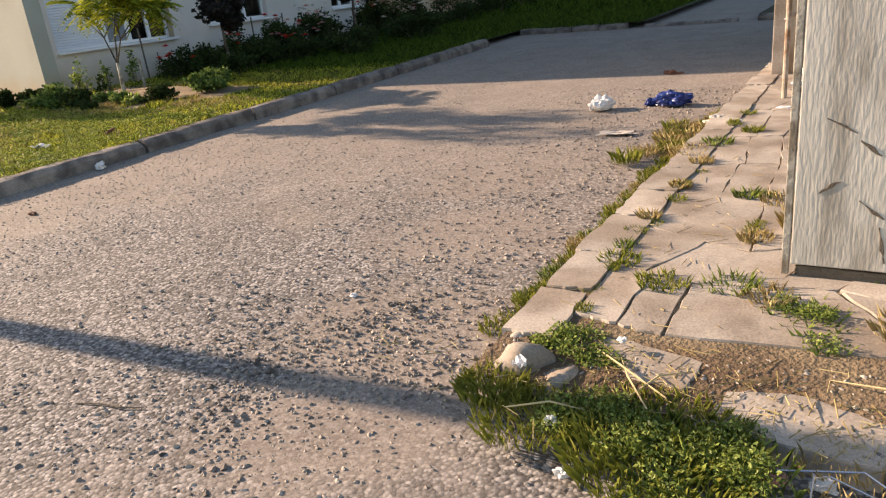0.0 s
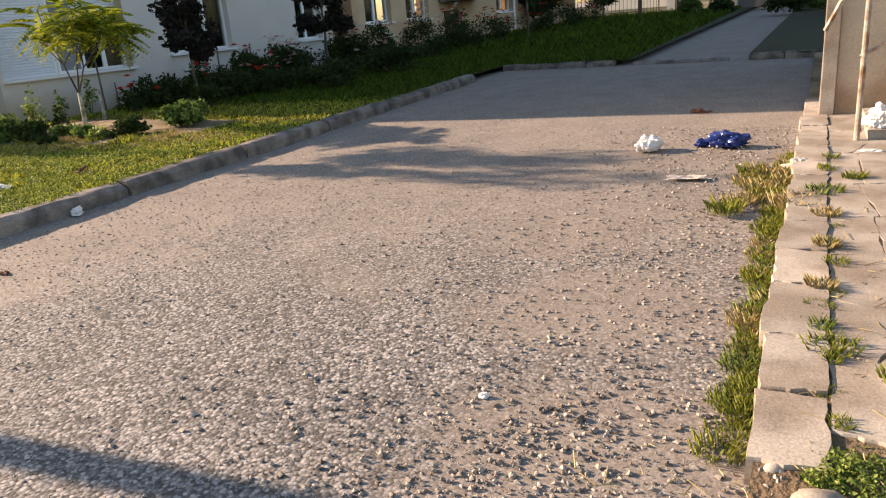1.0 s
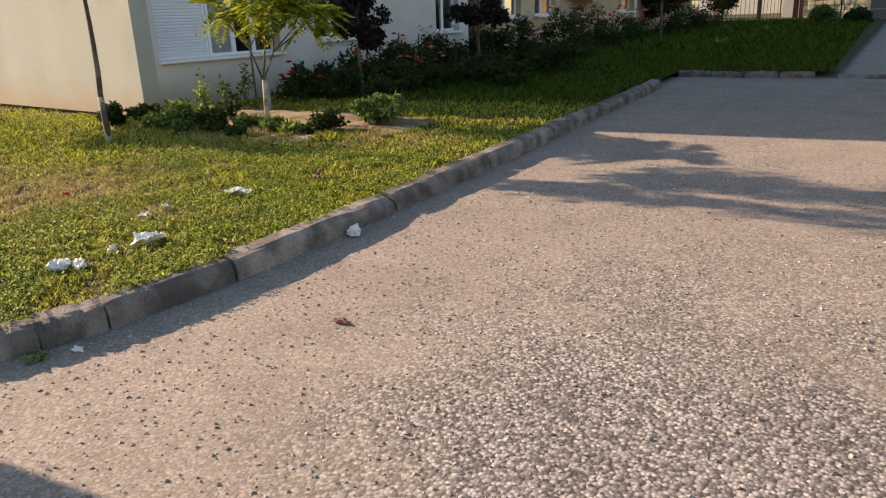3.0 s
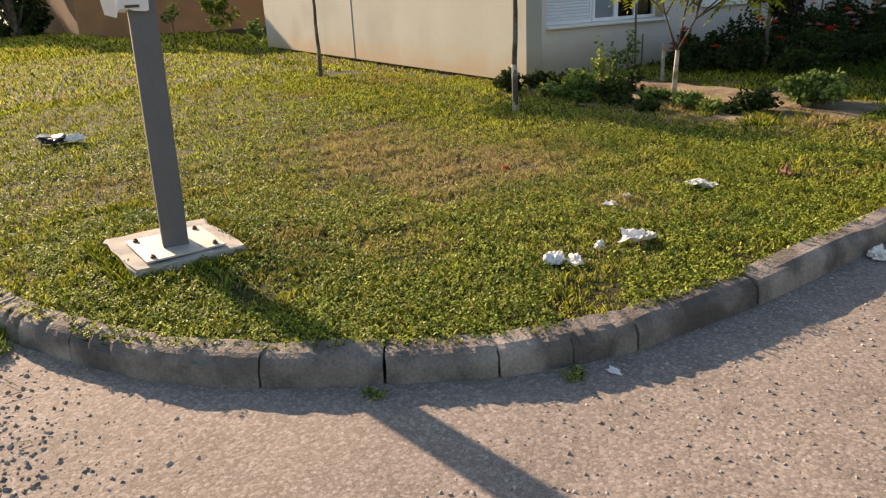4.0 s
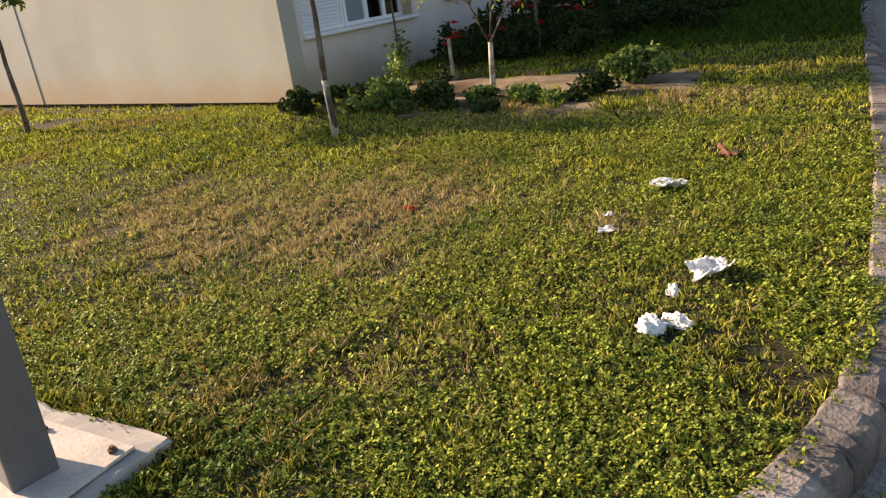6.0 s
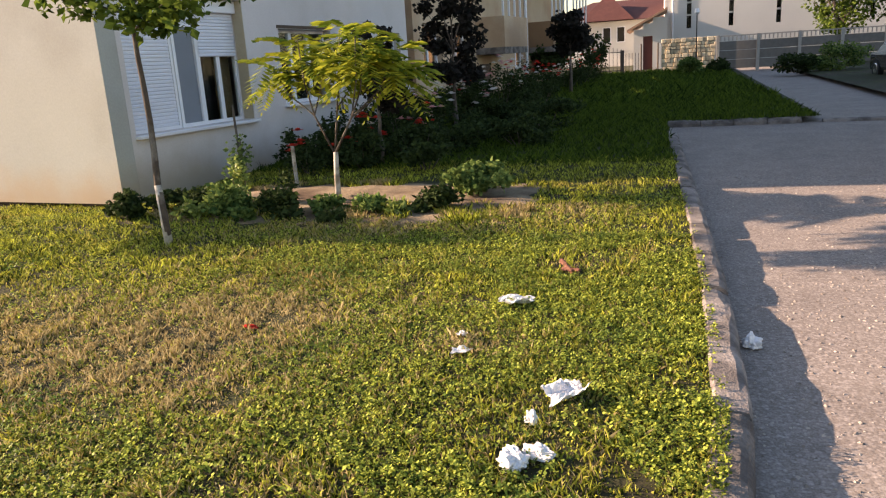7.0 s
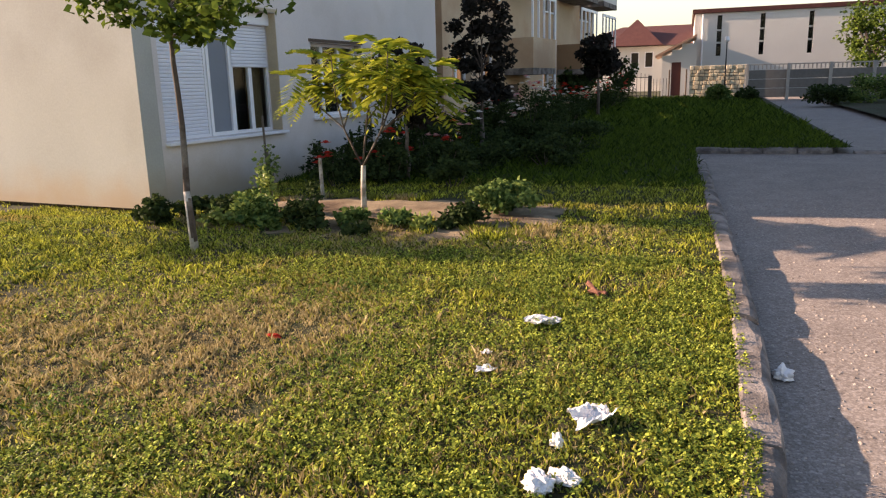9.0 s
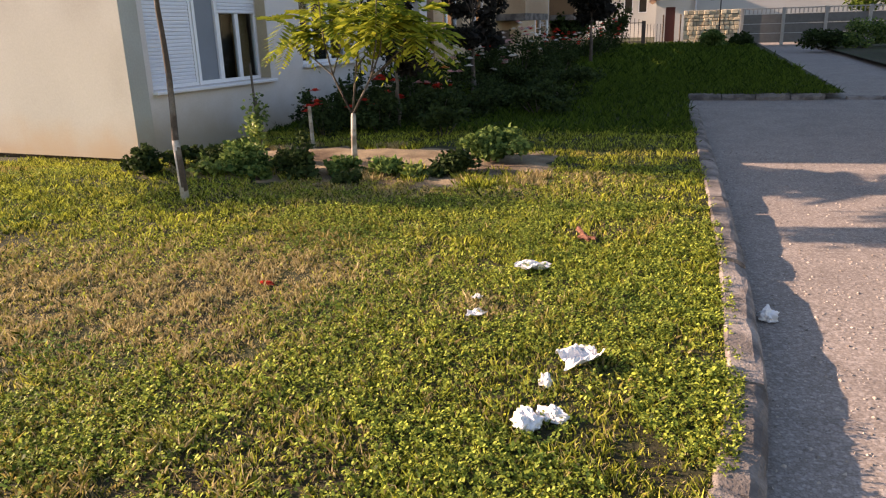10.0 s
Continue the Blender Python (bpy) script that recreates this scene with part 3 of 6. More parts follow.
def kerb_stone(a, b, rng, parent, low=0.0, width=1.0):
    bm = bmesh.new()
    d = Vector((b.x - a.x, b.y - a.y, 0)).normalized()
    n = Vector((d.y, -d.x, 0))
    steps = 11
    lift, tilt, side = rng.uniform(-0.007, 0.004), rng.uniform(-0.006, 0.006), rng.uniform(-0.012, 0.006)
    worn = [rng.choice((0, 0, 0, 0.003, 0.006, 0.012, 0.022)) for _ in range(steps)]
    secs = []
    for s in range(steps):
        k = s / (steps - 1)
        p = a.lerp(b, 0.012 + 0.976 * k)
        end = 0.006 if s in (0, steps - 1) else 0.0
        sec = []
        for (u, z) in KPROF:
            near = u > -0.05 and z > 0.1
            q = p + n * (u * width + side * 0.5 - (end if u > -0.05 else -end) - (worn[s] if near else 0))
            sec.append(bm.verts.new((q.x + rng.uniform(-.004, .004), q.y + rng.uniform(-.004, .004),
                                     -0.17 + rise(p.y) + z + lift + tilt * (k - 0.5) - (end if z > 0.05 else 0)
                                     - (worn[s] * 0.6 if near else 0) + (rng.uniform(-.005, .004) if z > 0 else 0) - low)))
        secs.append(sec)
    m = len(KPROF)
    for s, t in zip(secs, secs[1:]):
        for i in range(m):
            bm.faces.new((s[(i + 1) % m], s[i], t[i], t[(i + 1) % m]))
    bm.faces.new(secs[0])
    bm.faces.new(secs[-1][::-1])
    return part("kerb_stone", bm, KERB, parent, smooth=False)


krng = random.Random(4)
# the bend is laid of short broken stones, the straight runs of long ones
BEND = [Vector((x, y, 0)) for x, y in ((-2.2, -1.0), (-1.86, -0.965), (-1.55, -0.9), (-1.22, -0.80), (-0.84, -0.625), (-0.4, -0.39), (0.03, -0.005),
                                      (0.37, 0.435), (0.66, 0.855), (0.79, 1.18), (0.89, 1.5), (0.985, 2.32))]
for line in (smooth_line(KERB_LINE[:3], 0.5), BEND, smooth_line([(0.985, 2.32, 0)] + KERB_LINE[10:], 1.7)):
    for a, b in zip(line, line[1:]):
        kerb_stone(a, b, krng, kerb)
for ends, low in ((((0.75, 14.25, 0), (3.5, 14.35, 0)), 0.03), (((3.5, 14.35, 0), (5.65, 14.4, 0)), 0.085), (((5.65, 14.4, 0), (9.5, 14.55, 0)), 0.03)):
    line = smooth_line(ends, 0.6)
    for a, b in zip(line, line[1:]):
        kerb_stone(a, b, krng, kerb, low)

# ---- grey post on its base plate ----
post = empty("street_post", (-1.585, 0.15, -0.04))
tagged(post, "grey painted square steel post bolted to a concrete footing", "post")


def rough_block(x0, x1, y0, y1, z0, z1, cuts, amp, rng):
    bm = boxed(x0, x1, y0, y1, z0, z1, 0.015)
    bmesh.ops.subdivide_edges(bm, edges=[e for e in bm.edges if e.calc_length() > 0.05], cuts=cuts, use_grid_fill=True)
    for v in bm.verts:
        v.co += Vector((rng.uniform(-amp, amp), rng.uniform(-amp, amp), rng.uniform(-amp, amp) * 0.5))
    return bm


part("footing", rough_block(-0.46, 0.30, -0.32, 0.33, -0.25, 0.085, 5, 0.016, krng), PALECONC, post, "chipped concrete footing")
part("base_plate", boxed(-0.25, 0.24, -0.235, 0.235, 0.094, 0.106, 0.003), PLATE, post, "pale bare steel plate")
bm = boxed(-0.075, 0.075, -0.075, 0.075, 0.1, 6.5, 0.01)
bmesh.ops.rotate(bm, verts=bm.verts, cent=(0, 0, 0), matrix=Matrix.Rotation(radians(-12), 3, 'Z'))
bmesh.ops.rotate(bm, verts=bm.verts, cent=(0, 0, 0.1), matrix=Matrix.Rotation(radians(-2.0), 3, 'X') @ Matrix.Rotation(radians(-0.7), 3, 'Y'))
part("pole", bm, STEEL, post)
for s in (-1, 1):
    for t in (-1, 1):
        bm = bmesh.new()
        x, y = 0.19 * s, 0.185 * t
        tube(bm, [(x, y, 0.104), (x, y, 0.118)], [0.017, 0.017], 6)
        tube(bm, [(x, y, 0.116), (x, y, 0.128)], [0.009, 0.009], 8)
        part("bolt", bm, RUST, post)
bm = boxed(-0.08, 0.08, -0.08, 0.08, 1.47, 1.86)
bmesh.ops.subdivide_edges(bm, edges=bm.edges[:], cuts=5, use_grid_fill=True)
prng = random.Random(9)
for v in bm.verts:
    v.co += Vector((prng.uniform(-.004, .006), prng.uniform(-.004, .006), prng.uniform(-.012, .012)))
# a torn flap that stands off
fl = [bm.verts.new(p) for p in ((0.07, -0.083, 1.47), (-0.1, -0.09, 1.43), (-0.15, -0.15, 1.45), (-0.14, -0.16, 1.53), (-0.08, -0.09, 1.6))]
bm.faces.new(fl)
bmesh.ops.rotate(bm, verts=bm.verts, cent=(0, 0, 0), matrix=Matrix.Rotation(radians(-12), 3, 'Z'))
part("notice", bm, PAPER, post, "torn white paper notice wrapped round the post")
bm = boxed(0.0895, 0.0905, -0.045, 0.03, 1.483, 1.497)
bmesh.ops.rotate(bm, verts=bm.verts, cent=(0, 0, 0), matrix=Matrix.Rotation(radians(-12), 3, 'Z'))
part("print", bm, RUST, post, "black print bar")

# ---- pavement by the right-hand building ----
pave = tagged(raw("pavement", [(6.48, 1.3, -0.089), (12, 1.2, -0.089), (12, 15.5, 0.119), (6.48, 15.5, 0.119), (6.48, 6.0, -0.016), (12, 6, -0.016)],
                  [(0, 1, 5, 4), (4, 5, 2, 3)], BEDSOIL), "cracked concrete pavement with weeds in the joints", "pavement", kind="structure")
srng = random.Random(21)


def slab(poly, z, thick, rng):
    """One broken paving slab from its outline."""
    bm = bmesh.new()
    poly = [(x - 0.41, y + 0.13) for x, y in poly]
    c = sum((Vector(p) for p in poly), Vector((0, 0))) / len(poly)
    pts = []
    m = len(poly)
    for i in range(m):
        a, b = Vector(poly[i]), Vector(poly[(i + 1) % m])
        for k in range(6):
            q = a.lerp(b, k / 6)
            if k:
                q += Vector((rng.uniform(-.011, .011), rng.uniform(-.011, .011)))
            else:
                q = q.lerp(c, rng.uniform(0.0, 0.035))
            pts.append(q)
    lift, tx, ty = rng.uniform(-0.002, 0.005), rng.uniform(-.008, .008), rng.uniform(-.008, .008)

    def top(q, dz, k):
        q2 = q.lerp(c, k)
        return bm.verts.new((q2.x, q2.y, z + rise(q2.y) + lift + dz + tx * (q2.x - c.x) + ty * (q2.y - c.y)))
    low = [top(q, -thick, 0.0) for q in pts]
    edge = [top(q, -0.008, 0.008) for q in pts]
    inn = [top(q, 0.0, 0.022) for q in pts]
    for ring, nxt in ((low, edge), (edge, inn)):
        for i in range(len(pts)):
            j = (i + 1) % len(pts)
            bm.faces.new((ring[i], ring[j], nxt[j], nxt[i]))
    bm.faces.new(inn)
    part("paving_slab", bm, SLAB, pave)


# edging stones at the road side, then two or three slabs across
gy = 1.5
while gy < 8.4:
    ln = srng.uniform(0.42, 0.62)
    slab([(6.86 + srng.uniform(-.02, .02), gy), (7.095, gy + srng.uniform(-.02, .02)), (7.095, gy + ln - 0.012), (6.86 + srng.uniform(-.02, .02), gy + ln - 0.012)], -0.075, 0.12, srng)
    gy += ln
grid = {}
for j, y in enumerate((1.62, 2.15, 2.8, 3.5, 4.3, 5.1, 5.9, 6.8, 8.4)):
    for i, x in enumerate((7.1, 7.62, 8.22, 9.1, 10.4)):
        grid[i, j] = (x + (srng.uniform(-.2, .2) if i else 0.0), y + srng.uniform(-.2, .2))
for j in range(8):
    for i in range(4):
        q = [grid[i, j], grid[i + 1, j], grid[i + 1, j + 1], grid[i, j + 1]]
        if srng.random() < 0.6:
            k = srng.uniform(0.35, 0.65)
            a = Vector(q[0]).lerp(Vector(q[1]), k)
            b = Vector(q[3]).lerp(Vector(q[2]), 1 - k)
            slab([q[0], tuple(a), tuple(b), q[3]], -0.085, 0.1, srng)
            slab([tuple(a), q[1], q[2], tuple(b)], -0.085, 0.1, srng)
        else:
            slab(q, -0.085, 0.1, srng)
# broken edge stones in front
slab([(7.16, 1.36), (7.68, 1.3), (7.7, 1.52), (7.4, 1.6), (7.16, 1.56)], -0.092, 0.1, srng)
slab([(7.78, 1.16), (8.28, 1.1), (8.3, 1.33), (8.0, 1.42), (7.8, 1.36)], -0.09, 0.1, srng)
slab([(8.32, 1.08), (8.8, 1.02), (8.85, 1.3), (8.34, 1.33)], -0.1, 0.1, srng)
slab([(7.4, 1.32), (7.72, 1.2), (7.76, 1.42), (7.5, 1.5)], -0.1, 0.1, srng)


def boulder(name, place, size, material, seed, squash=0.6, label="", category=""):
    bm = bmesh.new()
    bmesh.ops.create_icosphere(bm, subdivisions=3, radius=1)
    off = Vector((seed * 3.7, seed, 0))
    for v in bm.verts:
        v.co *= 0.85 + 0.3 * noise.noise(v.co * 1.3 + off) + 0.08 * noise.noise(v.co * 5 + off)
        v.co = Vector((v.co.x * size[0], v.co.y * size[1], v.co.z * size[2]))
    ob = part(name, bm, material, smooth=True)
    ob.matrix_world = pose(*place, 0, 0, seed * 40)
    return tagged(ob, label, category)


boulder("stone", (6.66, 1.43, -0.1), (0.13, 0.1, 0.1), SLAB, 1, label="rounded pale lump of broken concrete", category="stone")
boulder("stone", (6.83, 1.38, -0.12), (0.12, 0.08, 0.07), SLAB, 2, label="small lump of broken kerb concrete", category="stone")
boulder("stone", (6.54, 1.62, -0.13), (0.07, 0.06, 0.06), SLAB, 5, label="small broken kerb end in the weeds", category="stone")

# rough painted wall panel
panel = empty("wall_panel", (7.46, 2.5, 0))
tagged(panel, "rough grey-white painted panel wall with rotten foot", "wall")
bm = boxed(0, 2.6, 0, 0.09, 0.0, 3.2, 0.006)
part("board", bm, PEELING, panel)
part("edge_strip", boxed(-0.035, -0.004, 0.001, 0.03, -0.05, 3.2, 0.004), LIMED, panel)
part("foot_rail", rough_block(0.02, 2.5, 0.02, 0.09, -0.1, -0.012, 4, 0.006, srng), STAKE, panel)

# scars in the paint
for (x, z, ln, a) in ((0.16, 0.62, 0.13, -28), (0.27, 0.53, 0.1, -40), (0.13, 0.36, 0.1, 35), (0.29, 0.27, 0.12, -38), (0.42, 0.8, 0.1, 20), (0.34, 0.12, 0.16, -80)):
    bm = boxed(-ln / 2, ln / 2, -0.0015, 0.004, -0.006, 0.006)
    bmesh.ops.subdivide_edges(bm, edges=[e for e in bm.edges if e.calc_length() > 0.05], cuts=4)
    for v in bm.verts:
        v.co.z = v.co.z * (1.1 - abs(v.co.x) / ln * 1.8) + srng.uniform(-.005, .005)
    bmesh.ops.rotate(bm, verts=bm.verts, cent=(0, 0, 0), matrix=Matrix.Rotation(radians(-a), 3, 'Y'))
    bmesh.ops.translate(bm, verts=bm.verts, vec=(x, -0.001, z))
    part("scar", bm, STAKE, panel, "dark scar in the peeling paint")

# ---- right-hand building and its stair ----
rb = empty("stair_building", (6.74, 7.95, 0))
tagged(rb, "stained beige plastered building beside the yard", "building")
part("wall", boxed(0, 9, 0, 0.35, -0.3, 4.5), STAINED, rb)
part("corner_post", boxed(-0.14, -0.004, -0.06, 0.3, -0.3, 4.5, 0.01), SLAB, rb)
part("return_wall", boxed(0, 0.3, 0.352, 6, -0.3, 4.5), STEELGREY, rb)
part("door", boxed(-0.03, -0.003, 0.7, 1.7, 0.0, 2.1, 0.008), PVC, rb, "pale blue-white sheet metal door")
part("door", boxed(-0.03, -0.003, 2.2, 3.6, 0.0, 2.2, 0.008), STEELGREY, rb, "grey sheet metal door")
part("roof", boxed(-0.3, 9.2, -0.3, 6.2, 4.5, 4.7), KERB, rb)
stair = empty("outdoor_stair", (6.98, 6.62, -0.09))
tagged(stair, "concrete outdoor stair with worn treads", "stair")
for i in range(5):
    part("tread", rough_block(0.3 * i, 0.3 * i + (0.32 if i < 4 else 1.6), 0, 1.3, 0 if i == 0 else 0.17 * i - 0.04, 0.17 * (i + 1), 2, 0.008, srng), SLAB, stair)
part("core", boxed(0.31, 2.7, 0.02, 1.28, 0.0, 0.15), SLAB, stair)
part("core", boxed(0.62, 2.7, 0.02, 1.28, 0.15, 0.46), SLAB, stair)
rail = empty("handrail", (6.9, 6.6, -0.09))
tagged(rail, "rusty pale steel tube handrail beside the stair", "railing")
part("rail_post", tubed([(0, 0, 0), (0, 0, 1.5)], [0.024, 0.024], 10), PIPE, rail)
part("rail_post", tubed([(1.3, 0, 0.6), (1.3, 0, 1.95)], [0.024, 0.024], 10), PIPE, rail)
part("top_rail", tubed([(-0.3, 0, 1.0), (-0.2, 0, 1.22), (0, 0, 1.4), (1.3, 0, 1.95)], [0.02, 0.02, 0.02, 0.02], 8), PIPE, rail)
part("mid_rail", tubed([(-0.03, 0, 0.78), (0.55, 0, 1.1), (1.3, 0, 1.4)], [0.016, 0.016, 0.016], 8), PIPE, rail)

# ---- plants ----
nrng = np.random.default_rng(7)
trng = random.Random(12)


def bend_line(a, b, n, amp, rng):
    a, b = Vector(a), Vector(b)
    out = []
    for i in range(n + 1):
        k = i / n
        w = math.sin(math.pi * k) * amp
        out.append(a.lerp(b, k) + Vector((rng.uniform(-w, w), rng.uniform(-w, w), 0)))
    return out


def sapling(name, x, y, trunk_h, spread, high, count, material, label, limed=0.8, leaf=0.1, lean=(0, 0), radius=0.035, clumps=16):
    """A slim trunk with limbs and a loose crown of leaves."""
    t = empty(name, (x, y, lawn_z(x, y) - 0.02))
    tagged(t, label, "tree")
    top = Vector((lean[0], lean[1], trunk_h))
    line = bend_line((0, 0, 0), top, 7, 0.02, trng)
    part("trunk", tubed(line, [radius * (1.25 - 0.55 * i / 7) for i in range(8)], 10), BARK, t, smooth=True)
    if limed:
        low = [line[0] * (1 - k) + line[2] * k for k in (0, 0.5, 1.0)]
        part("limewash", tubed(low, [radius * 1.45, radius * 1.25, radius * 1.18], 10), LIMED, t, "pale limed lower trunk", smooth=True)
    cent, spr = [], []
    for i in range(clumps):
        a = 6.283 * i / clumps * 2.4 + trng.uniform(-.3, .3)
        r = spread * trng.uniform(0.35, 1.0)
        z = trunk_h + high * trng.uniform(0.02, 1.0)
        r *= math.sqrt(max(0.15, 1 - ((z - trunk_h) / high - 0.4) ** 2 * 1.8))
        tip = top + Vector((r * math.cos(a), r * math.sin(a), z - trunk_h))
        start = top + Vector((0, 0, -0.1 + (z - trunk_h) * 0.45))
        part("branch", tubed(bend_line(start, tip, 3, 0.05, trng), [radius * 0.42, radius * 0.33, radius * 0.22, radius * 0.1], 6), BARK, t)
        cent += [tuple(tip), tuple(start.lerp(tip, 0.6))]
        spr += [spread * trng.uniform(0.22, 0.38), spread * trng.uniform(0.15, 0.26)]
    part("leader", tubed([top - Vector((0, 0, 0.05)), top + Vector((0, 0, high * 0.8))], [radius * 0.6, radius * 0.15], 6), BARK, t)
    leaves("crown", cent, spr, count, leaf, material, t, nrng, wide=0.8)
    return t


sapling("young_maple", -3.75, 4.87, 2.02, 0.95, 1.5, 3600, MAPLE, "young maple tree with limed trunk on the lawn", radius=0.029, leaf=0.078, lean=(-0.06, 0.05))
sapling("young_maple", -8.65, 4.8, 1.58, 0.76, 1.3, 2600, MAPLE, "young maple tree by the plain gable wall", radius=0.029, leaf=0.095, limed=0)
sapling("plum_tree", -3.38, 9.5, 0.92, 0.5, 1.1, 2700, PURPLE, "young dark-leaved plum tree by the windows", leaf=0.09, limed=0, radius=0.03)
sapling("plum_tree", -3.35, 13.7, 1.05, 0.7, 1.9, 4600, PURPLE, "dark-leaved plum tree near the block's end", leaf=0.1, limed=0, radius=0.04)
sapling("plum_tree", -2.2, 24.0, 1.2, 0.65, 1.35, 4200, PURPLE, "tall dark-leaved tree among the rose bushes", leaf=0.13, limed=0, radius=0.05)
sapling("garden_tree", -3.6, 29.5, 0.7, 0.8, 1.2, 2400, DARKGREEN, "dark garden tree before the balconies", leaf=0.13, limed=0, radius=0.05)
sapling("garden_tree", -2.3, 34.5, 0.7, 0.8, 1.2, 1600, DARKGREEN, "dark garden tree by the iron fence", leaf=0.13, limed=0, radius=0.05)
sapling("lawn_sapling", -12.9, 5.5, 0.55, 0.22, 0.35, 160, SHRUB, "small sapling on the lawn", leaf=0.09, limed=0, radius=0.014, clumps=6)
sapling("lawn_sapling", -17.5, 6.3, 0.7, 0.6, 0.9, 500, MAPLE, "bushy sapling by the gable's far end", leaf=0.12, limed=0, radius=0.02, clumps=9)
sapling("lawn_sapling", -19.8, 5.8, 0.8, 0.35, 0.6, 200, SHRUB, "small staked sapling on the lawn", leaf=0.1, limed=0, radius=0.018, clumps=6)
sapling("lawn_sapling", -22.2, 5.6, 0.9, 0.35, 0.9, 240, MAPLE, "thin sapling far on the lawn", leaf=0.11, limed=0, radius=0.018, clumps=6)


# sumac with long feathered leaves
sm = empty("sumac_tree", (-2.81, 6.61, lawn_z(-2.81, 6.61) - 0.02))
tagged(sm, "small sumac tree with feathered yellow-green leaves in the bed", "tree")
part("trunk", tubed([(0, 0, 0), (0.0, 0.01, 0.35), (0.02, 0.0, 0.62)], [0.036, 0.03, 0.026], 10), LIMED, sm, smooth=True)
lv, lf = [], []


def frond(base, way, length, rng):
    """A stem with paired narrow leaflets that droops towards its end."""
    way = Vector(way).normalized()
    side = way.cross(Vector((0, 0, 1))).normalized()
    pairs = 10
    for i in range(pairs + 1):
        k = (i + 1) / (pairs + 1)
        p = base + way * length * k + Vector((0, 0, -0.42 * length * k * k))
        ll = length * 0.34 * math.sin(math.pi * (0.15 + 0.75 * k)) + 0.02
        for s in ((-1, 1) if i < pairs else (0,)):
            d = (side * s + way * 0.45 + Vector((0, 0, -0.35))).normalized() if s else (way + Vector((0, 0, -0.7))).normalized()
            w = way * ll * 0.19 if s else side * ll * 0.19
            up = Vector((0, 0, rng.uniform(-.02, .02) * length))
            n0 = len(lv)
            lv.extend([tuple(p), tuple(p + d * ll * 0.45 + w + up), tuple(p + d * ll + up * 2), tuple(p + d * ll * 0.45 - w + up)])
            lf.append((n0, n0 + 1, n0 + 2, n0 + 3))


for (ex, ey, ez) in ((-0.66, 0.05, 1.55), (-0.2, -0.2, 1.8), (0.1, 0.2, 1.88), (0.42, -0.15, 1.8), (0.75, 0.1, 1.6), (-0.2, 0.5, 1.7), (0.68, 0.3, 1.5), (0.55, -0.3, 1.62), (0.3, 0.4, 1.7)):
    tip = Vector((ex, ey, ez))
    stem = bend_line((0.01, 0, 0.6), tip, 4, 0.06, trng)
    node = Vector((-0.2, 0.02, 1.02) if ex < -0.1 else (0.06, 0.05, 1.08) if ex < 0.35 else (0.24, 0.0, 0.98))
    stem[1], stem[2] = stem[0].lerp(node, 0.5), node
    stem[3] = node.lerp(tip, 0.5) + Vector((ex * 0.08, ey * 0.08, -0.04))
    part("limb", tubed(stem, [0.014, 0.012, 0.01, 0.008, 0.006], 7), BARK, sm, smooth=True)
    for i in range(14):
        a = 6.283 * i / 14 * 2.4 + trng.uniform(-.4, .4)
        frond(tip + Vector((trng.uniform(-.06, .06), trng.uniform(-.06, .06), trng.uniform(-0.24, 0.06))), (math.cos(a), math.sin(a), trng.uniform(-0.7, 0.75)), trng.uniform(0.34, 0.56), trng)
raw("crown", lv, lf, SUMAC, sm)


def shrub(name, x, y, r, h, count, material, label, leaf=0.05, flowers=(), stems=5, z=None):
    s = empty(name, (x, y, (lawn_z(x, y) if z is None else z) - 0.02))
    tagged(s, label, "shrub")
    cent, spr = [], []
    for i in range(14):
        a, q = trng.uniform(0, 6.283), math.sqrt(trng.random()) * 0.75
        zz = trng.uniform(0.25, 0.95) * h * (1 - 0.55 * q * q)
        cent.append((r * q * math.cos(a), r * q * math.sin(a), zz))
        spr.append((r * 0.36, r * 0.36, h * 0.24))
    for i in range(stems):
        c = cent[i]
        part("stem", tubed([(c[0] * 0.2, c[1] * 0.2, 0), (c[0] * 0.7, c[1] * 0.7, c[2] * 0.6), c], [0.01, 0.008, 0.004], 5), BARK, s)
    leaves("foliage", cent, spr, int(count * 1.9), leaf, material, s, nrng, droop=-0.1, wide=0.7)
    for n, m in flowers:
        for i in range(n * 3):
            c = Vector(trng.choice(cent))
            c += Vector((trng.uniform(-.3, .3) * r, trng.uniform(-.3, .3) * r, 0.24 * h + trng.uniform(0, .2) * h))
            bm = bmesh.new()
            for ring in range(3):
                for k in range(6):
                    a = 1.047 * k + ring * 0.5
                    o, u = 0.02 + 0.024 * ring, 0.045 - 0.014 * ring
                    d = Vector((math.cos(a), math.sin(a), 0))
                    e = Vector((-d.y, d.x, 0)) * 0.026
                    vs = [bm.verts.new(q) for q in (c, c + d * o + e + Vector((0, 0, u * 0.6)), c + d * o * 1.5 + Vector((0, 0, u)), c + d * o - e + Vector((0, 0, u * 0.6)))]
                    bm.faces.new(vs)
            part("flower", bm, m, s)
    return s


